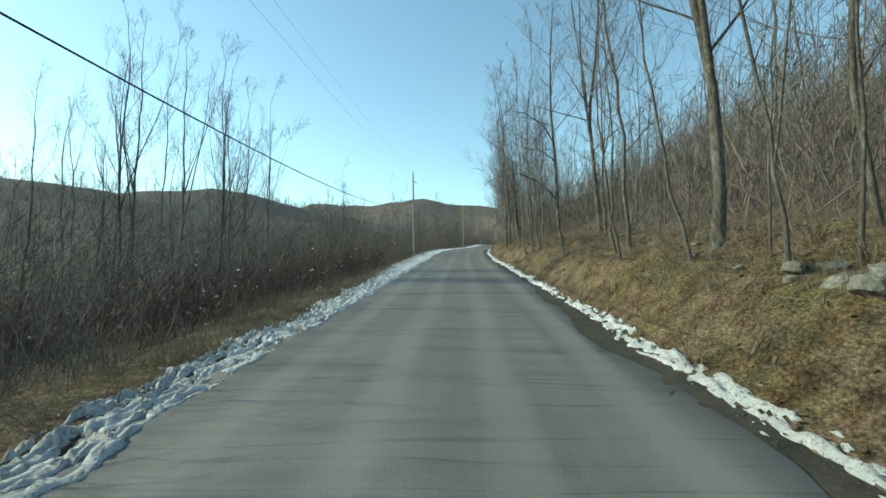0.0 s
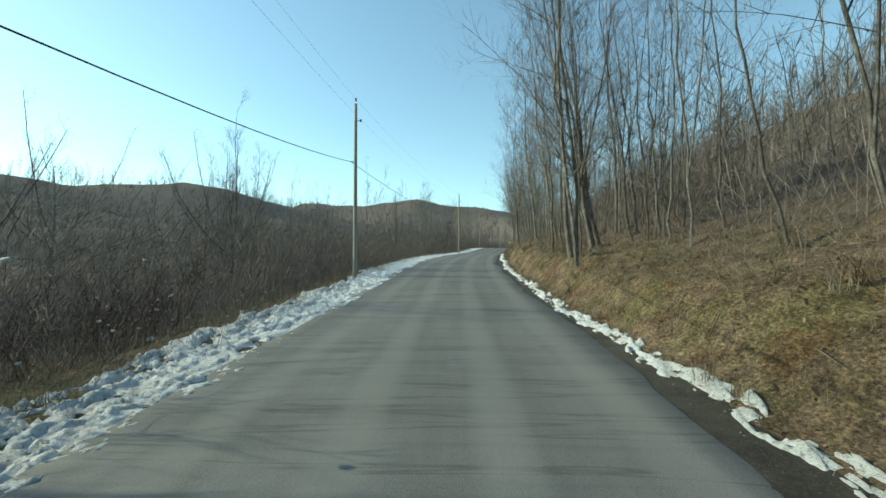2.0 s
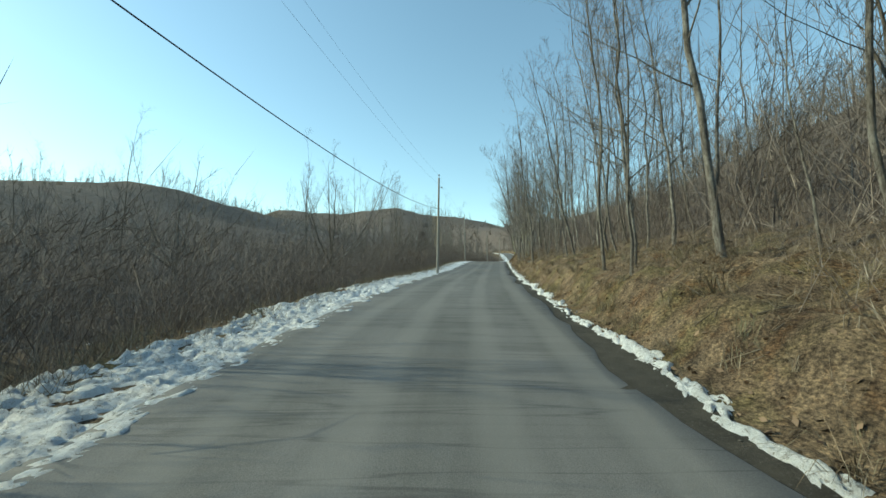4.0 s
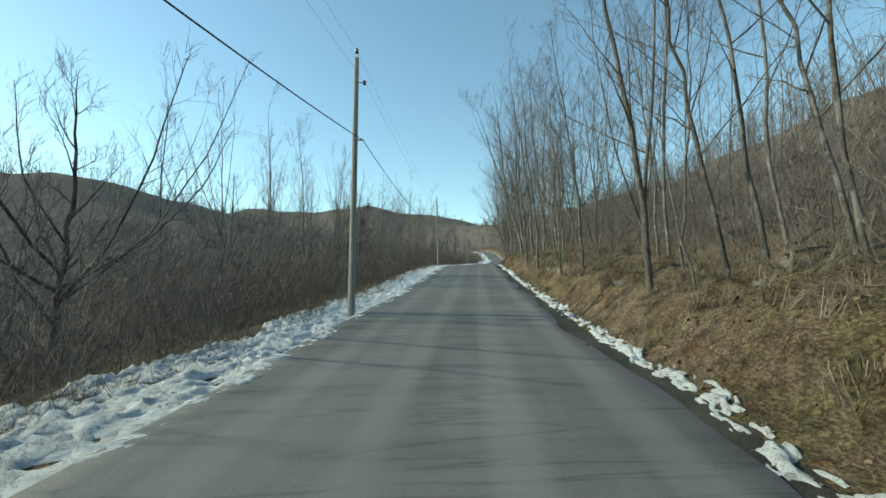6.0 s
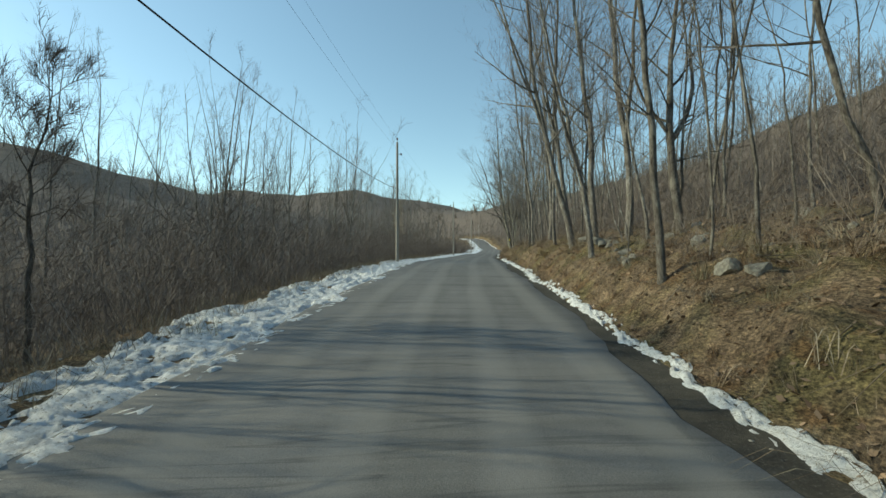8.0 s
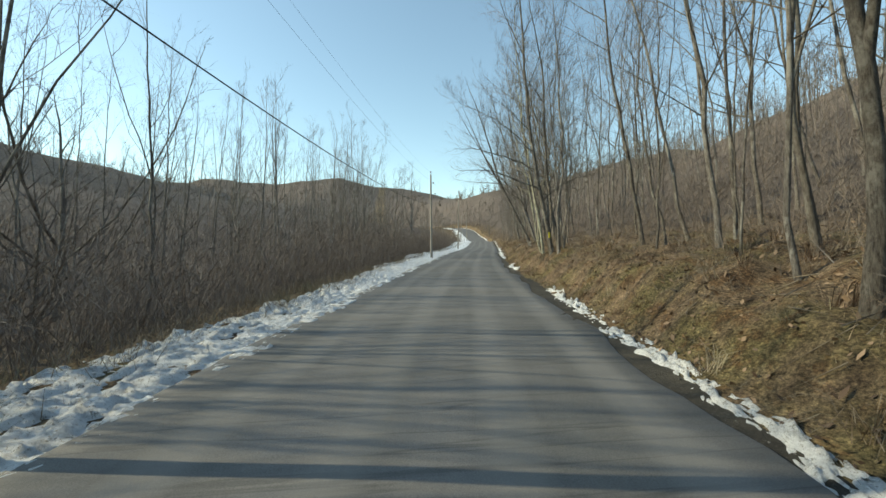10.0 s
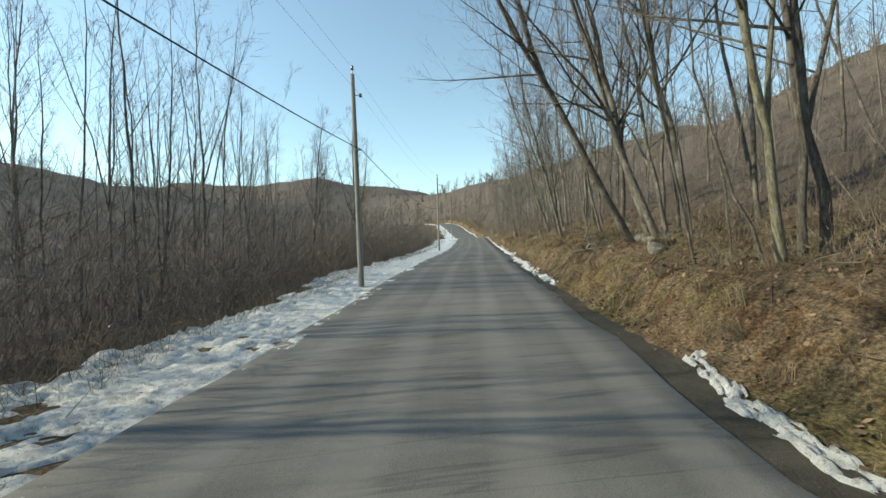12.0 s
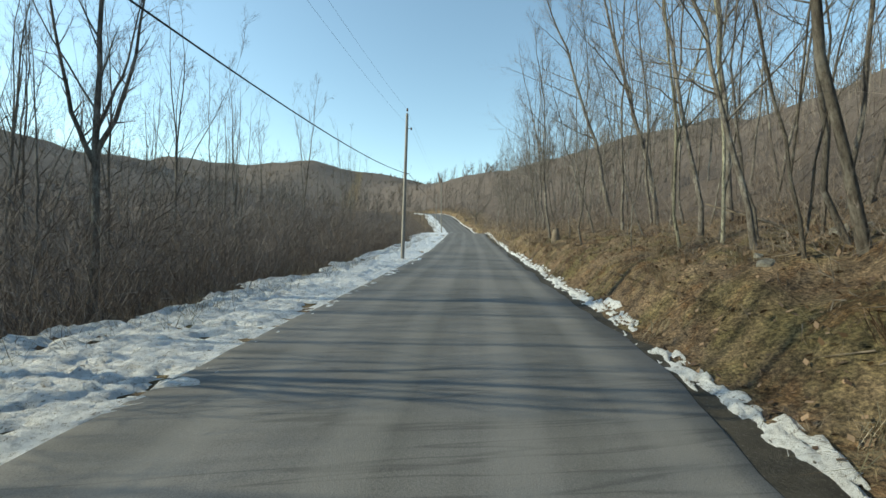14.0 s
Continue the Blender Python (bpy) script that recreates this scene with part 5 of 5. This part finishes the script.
# ---- utility poles and lines ----
# Each pole: distance from the middle of the lane, y, height, lean, height of the cable's clamp and how far aside the cable hangs.
POLES = ((-3.8, -6.0, 6.8, 0.0, 4.22, 0.2), (-4.35, 38.69, 7.5, -0.05, 4.95, -0.2), (-3.05, 71.3, 6.83, 0.07, 4.58, 0.2), (-3.85, 103.56, 6.7, -0.09, 4.03, 0.13),
         (-3.42, 134.3, 6.6, -0.04, 4.24, 0.18), (-3.55, 160.78, 6.93, 0.11, 4.08, 0.18), (-4.0, 200.34, 6.97, -0.13, 4.41, 0.14), (-4.2, 236, 7.0, 0.0, 4.43, 0.14))


def turned(name, profile, sides, material, parent, at=(0, 0, 0), axis="Z", label=""):
    """A lathed part from (radius, height) pairs."""
    pts = np.array([[0, 0, z] for _, z in profile], float)
    v, f = sweep(pts + [[1e-6 * i, 0, 0] for i in range(len(pts))], [r for r, _ in profile], sides)
    if axis == "X":
        v = v[:, [2, 1, 0]]
        f = f[:, ::-1]
    me = mesh_of(name, v + np.array(at), f, material, soft=True)
    return part(name, me, parent, label)


def build_pole(lat, y, high, lean, hook, aside_by):
    ob = new("utility_pole")
    rng = np.random.default_rng(abs(int(y)))
    hs = np.linspace(-0.5, high, 9)
    v, f = sweep(np.stack([0 * hs, 0 * hs, hs], 1), 0.093 - 0.032 * np.clip(hs / high, 0, 1), 14, 0.02, rng)
    top = len(v)
    v = np.concatenate([v, [[0, 0, high + 0.03]]])
    cap = [[top - 14 + k, top - 14 + (k + 1) % 14, top, top] for k in range(14)]
    me = mesh_of("shaft", v, np.concatenate([f, cap]), POLE, soft=True)
    me.validate()
    part("shaft", me, ob)
    turned("pin", [(0.012, high - 0.05), (0.012, high + 0.18)], 8, STEEL, ob)
    turned("top_insulator", [(0.02, high + 0.12), (0.055, high + 0.14), (0.035, high + 0.19), (0.05, high + 0.22), (0.025, high + 0.27), (0.001, high + 0.28)], 12, CERAMIC, ob, label="brown ceramic insulator")
    br = high * 0.9
    turned("bracket", [(0.014, 0.06), (0.014, 0.22)], 8, STEEL, ob, (0, 0, br), "X")
    turned("side_insulator", [(0.02, br - 0.06), (0.05, br - 0.045), (0.03, br), (0.05, br + 0.04), (0.001, br + 0.06)], 12, CERAMIC, ob, (0.22, 0, 0), label="brown ceramic insulator")
    turned("cable_clamp", [(0.022, math.copysign(0.06, aside_by)), (0.022, aside_by * 1.1)], 8, STEEL, ob, (0, 0, hook), "X")
    turned("ground_wire", [(0.006, 0.0), (0.006, high * 0.9)], 5, CABLE, ob, (0.03, -0.086, 0))
    p = spot(lat, y)
    ob.matrix_basis = Matrix.Translation(p) @ Matrix.Rotation(math.atan2(lean, high), 4, "Y")
    tagged(ob, "weathered grey wooden utility pole beside the snow bank", "utility pole", "utility poles along the road")
    return [ob.matrix_basis @ Vector(q) for q in ((aside_by, 0, hook), (0, 0, high + 0.2), (0.22, 0, br + 0.02))]


def hang(name, a, b, sag, radius, label, group):
    s = np.linspace(0, 1, 25)[:, None]
    pts = np.array(a)[None] * (1 - s) + np.array(b)[None] * s
    pts[:, 2] -= sag * 4 * (s * (1 - s))[:, 0]
    tagged(new(name, mesh_of(name, *sweep(pts, np.full(25, radius), 6), CABLE, soft=True)), label, "cable", group)


def build_lines():
    hooks = [build_pole(*row) for row in POLES]
    for a, b, sag in zip(hooks, hooks[1:], (1.34, 0.8, 0.7, 0.55, 0.66, 0.6, 0.6)):
        hang("telephone_cable", a[0], b[0], sag, 0.011, "thick black telephone cable sagging between poles", "telephone cable spans")
        hang("power_wire", a[1], b[1], 0.5, 0.0026, "thin power wire on the pole tops", "power wire spans")
        hang("neutral_wire", a[2], b[2], 0.5, 0.0026, "thin wire on the pole side insulators", "neutral wire spans")


# ---- stones, stumps, fallen wood ----
def stone_mesh(seed):
    rng = np.random.default_rng(seed)
    bm = bmesh.new()
    bmesh.ops.create_icosphere(bm, subdivisions=3, radius=0.5)
    cuts = [(Vector(rng.normal(0, 1, 3)).normalized(), rng.uniform(0.16, 0.34)) for _ in range(9)]
    shape = Vector((1, rng.uniform(0.65, 0.95), rng.uniform(0.75, 1.05)))
    for v in bm.verts:
        for n, d in cuts:
            over = v.co.dot(n) - d
            if over > 0:
                v.co -= n * over
        v.co = Vector([c * s for c, s in zip(v.co, shape)]) * (1.15 + 0.12 * noise.noise(v.co * 6 + Vector((seed, 0, 0))) + 0.05 * noise.noise(v.co * 17 + Vector((seed, 3, 0))))
    me = bpy.data.meshes.new("stone")
    bm.to_mesh(me)
    bm.free()
    me.materials.append(STONE)
    return me


# Stones on the bank: distance from the middle of the lane, y, size.
STONES = ((3.7, 5.1, 0.3), (3.85, 5.25, 0.24), (4.4, 5.4, 0.32), (3.67, 4.4, 0.36), (3.45, 3.85, 0.3), (3.85, 4.2, 0.36), (4.3, 7.0, 0.25), (3.7, 41.2, 0.25), (5.2, 41.0, 0.35),
          (3.3, 70.3, 0.22), (3.35, 69.6, 0.3), (3.4, 76.8, 0.34), (4.1, 74.8, 0.4), (4.12, 75.15, 0.32), (3.3, 72.9, 0.2), (3.67, 85.2, 0.4), (3.87, 84.8, 0.36), (6.8, 91.2, 0.5),
          (5.4, 90.2, 0.5), (4.3, 90.4, 0.4), (5.5, 90.9, 0.26), (3.5, 88.2, 0.28), (4.2, 91.5, 0.26), (4.7, 96.0, 0.42), (3.9, 89.5, 0.4), (4.45, 92.4, 0.45))
STONES_FAR = ((3.67, 78.64, 0.26), (4.9, 79.9, 0.42), (4.7, 79.5, 0.32), (3.34, 79.27, 0.2), (3.3, 78.34, 0.22), (4.32, 80.1, 0.36), (4.3, 80.9, 0.22), (4.8, 82.1, 0.24),
              (3.6, 88.1, 0.22), (4.1, 129.5, 0.3), (4.0, 129.2, 0.46), (4.9, 131.8, 0.5), (4.8, 130.0, 0.4), (3.65, 132.9, 0.42), (4.4, 134.9, 0.4), (3.77, 144.75, 0.26), (4.2, 145.4, 0.36),
              (5.3, 145.2, 0.35), (5.6, 95.0, 0.4), (5.9, 93.9, 0.3))


def lay_stones():
    rng = np.random.default_rng(51)
    shapes = [stone_mesh(k) for k in range(5)]
    scree = [(float(4.0 + 4 * rng.random() ** 1.4), float(rng.uniform(84, 99)), float(0.12 + 0.4 * rng.random() ** 2)) for _ in range(34)]
    scree += [(float(4.3 + 2.6 * rng.random()), float(rng.uniform(66, 85)), float(0.12 + 0.32 * rng.random() ** 2)) for _ in range(34)]
    scree += [(float(4.0 + 3.0 * rng.random()), float(rng.uniform(2, 12)), float(0.12 + 0.3 * rng.random() ** 2)) for _ in range(12)]
    scree += [(float(3.9 + 3 * rng.random()), float(rng.uniform(127, 148)), float(0.12 + 0.3 * rng.random() ** 2)) for _ in range(14)]
    for lat, y, size in STONES + STONES_FAR + tuple(scree):
        ob = new("stone", shapes[int(rng.integers(0, 5))])
        ob.matrix_basis = Matrix.Translation(spot(lat, y) - Vector((0, 0, size * 0.06))) @ Euler(rng.uniform(-0.4, 0.4, 3) + [0, 0, 3 * rng.random()]).to_matrix().to_4x4() @ Matrix.Diagonal((size * 1.15, size * 1.15, size * 1.15, 1))
        tagged(ob, "rough grey field stone half sunk in the leafy bank", "stone", "stones on the bank")


def fallen_log(lat, y, length, radius, turn, rise, label):
    rng = np.random.default_rng(int(y * 10))
    s = np.linspace(0, 1, 8)
    pts = np.stack([s * length, 0.06 * length * np.sin(3 * s + lat), s * rise], 1)
    ob = new("fallen_branch")
    girth = radius * (1 - 0.6 * s)
    ends = np.concatenate([pts[:1], pts[:1] + [[1e-3, 0, 0]], pts[1:-1], pts[-1:] - [[1e-3, 0, 0]], pts[-1:]])
    part("stem", mesh_of("stem", *sweep(ends, np.concatenate([[radius * 0.02], girth[:-1], girth[-1:], [radius * 0.02]]), 8, 0.08, rng), DEAD_WOOD, soft=False), ob)
    side = branch_line(rng, pts[4], np.array([0.6, 0.7, 0.5]) / 1.05, length * 0.35, 0.1, 4)
    part("side_branch", mesh_of("side_branch", *sweep(side, radius * 0.4 * np.linspace(1, 0.3, 5), 6), DEAD_WOOD, soft=True), ob)
    ob.matrix_basis = Matrix.Translation(spot(lat, y) + Vector((0, 0, radius * 0.7))) @ Matrix.Rotation(turn, 4, "Z")
    tagged(ob, label, "fallen branch", "fallen branches")


def stump(lat, y, high, radius, lean, label):
    rng = np.random.default_rng(int(y * 7))
    hs = np.linspace(-0.3, high, 7)
    rad = radius * np.array([1.5, 1.2, 1.05, 1, 0.95, 0.85, 0.55])
    v, f = sweep(np.stack([lean * hs, 0 * hs, hs], 1), rad, 10, 0.1, rng)
    v[-10:, 2] += rng.uniform(-0.12, 0.1, 10) * high
    cap = np.array([[len(v) - 10, len(v) - 10 + k, len(v) - 10 + k + 1, len(v) - 10] for k in range(1, 9)])
    ob = new("broken_stump")
    me = mesh_of("stem", v, np.concatenate([f, cap]), DEAD_WOOD)
    me.validate()
    part("stem", me, ob)
    ob.matrix_basis = Matrix.Translation(spot(lat, y))
    tagged(ob, label, "stump", "broken stumps")


def lay_deadwood():
    fallen_log(5.2, 17.5, 2.4, 0.05, 0.3, 0.5, "weathered fallen branch across the bank")
    fallen_log(4.6, 40.3, 0.9, 0.02, 2.4, 0.4, "bare broken branch leaning on the bank")
    fallen_log(6.0, 76.2, 3.0, 0.06, 0.2, 0.6, "grey fallen trunk among the undergrowth")
    fallen_log(3.9, 131.9, 1.0, 0.06, 2.5, -0.1, "dark rotting log lying in the leaf litter")
    fallen_log(5.0, 88.4, 2.0, 0.04, 0.6, 0.5, "grey fallen branch on the leaf litter")
    fallen_log(3.9, 134.4, 0.7, 0.024, 0.3, 1.5, "dead branch leaning against the trees")
    fallen_log(6.5, 147.5, 1.5, 0.035, 2.2, 0.6, "bleached fallen branch on the slope")
    stump(3.6, 39.4, 0.8, 0.026, -0.25, "broken dead stem standing in the grass")
    stump(3.55, 14.95, 0.7, 0.017, 0.07, "thin broken sapling stub")
    stump(3.4, 14.9, 1.0, 0.02, -0.08, "broken sapling stub with split top")
    stump(4.8, 66.2, 0.55, 0.04, 0.15, "short pale broken stub in the grass")
    stump(3.7, 158.6, 0.6, 0.2, 0.0, "weathered tan tree stump beside the road")


def nail_marker():
    ob = new("yellow_marker")
    bm = bmesh.new()
    bmesh.ops.create_cube(bm, size=1)
    for v in bm.verts:
        v.co = (v.co.x * 0.07, v.co.y * 0.008 + 0.012 * v.co.x, v.co.z * 0.22)
    bmesh.ops.bevel(bm, geom=bm.edges[:], offset=0.003, segments=1)
    me = bpy.data.meshes.new("plate")
    bm.to_mesh(me)
    bm.free()
    me.materials.append(YELLOW)
    part("plate", me, ob)
    nail = turned("nail", [(0.001, -0.007), (0.006, -0.006), (0.004, 0.0), (0.003, 0.04)], 8, STEEL, ob)
    nail.rotation_euler = (-math.pi / 2, 0, 0)
    nail.location = (0, 0, 0.08)
    foot = spot(3.5, 116.5)
    tree = min((o for o in bpy.data.objects if o.name.startswith("tree")), key=lambda o: (o.matrix_basis.translation - foot).length)
    bole = next(c for c in tree.children if c.name.startswith("trunk"))
    ring = [tree.matrix_basis @ v.co for v in bole.data.vertices]
    ring = [v for v in ring if abs(v.z - foot.z - 0.6) < 0.6 and (v - foot).length < 2]
    mid = sum(ring, Vector()) / len(ring)
    near = min(v.y for v in ring)
    ob.matrix_basis = Matrix.Translation((mid.x, near - 0.03, foot.z + 0.6))
    tagged(ob, "small yellow marker plate nailed to a tree trunk", "marker")


plant_trees()
nail_marker()
grow_woods()
grow_brush()
stand_stems()
grow_grass()
strew_twigs()
strew_clods()
build_lines()
lay_stones()
lay_deadwood()
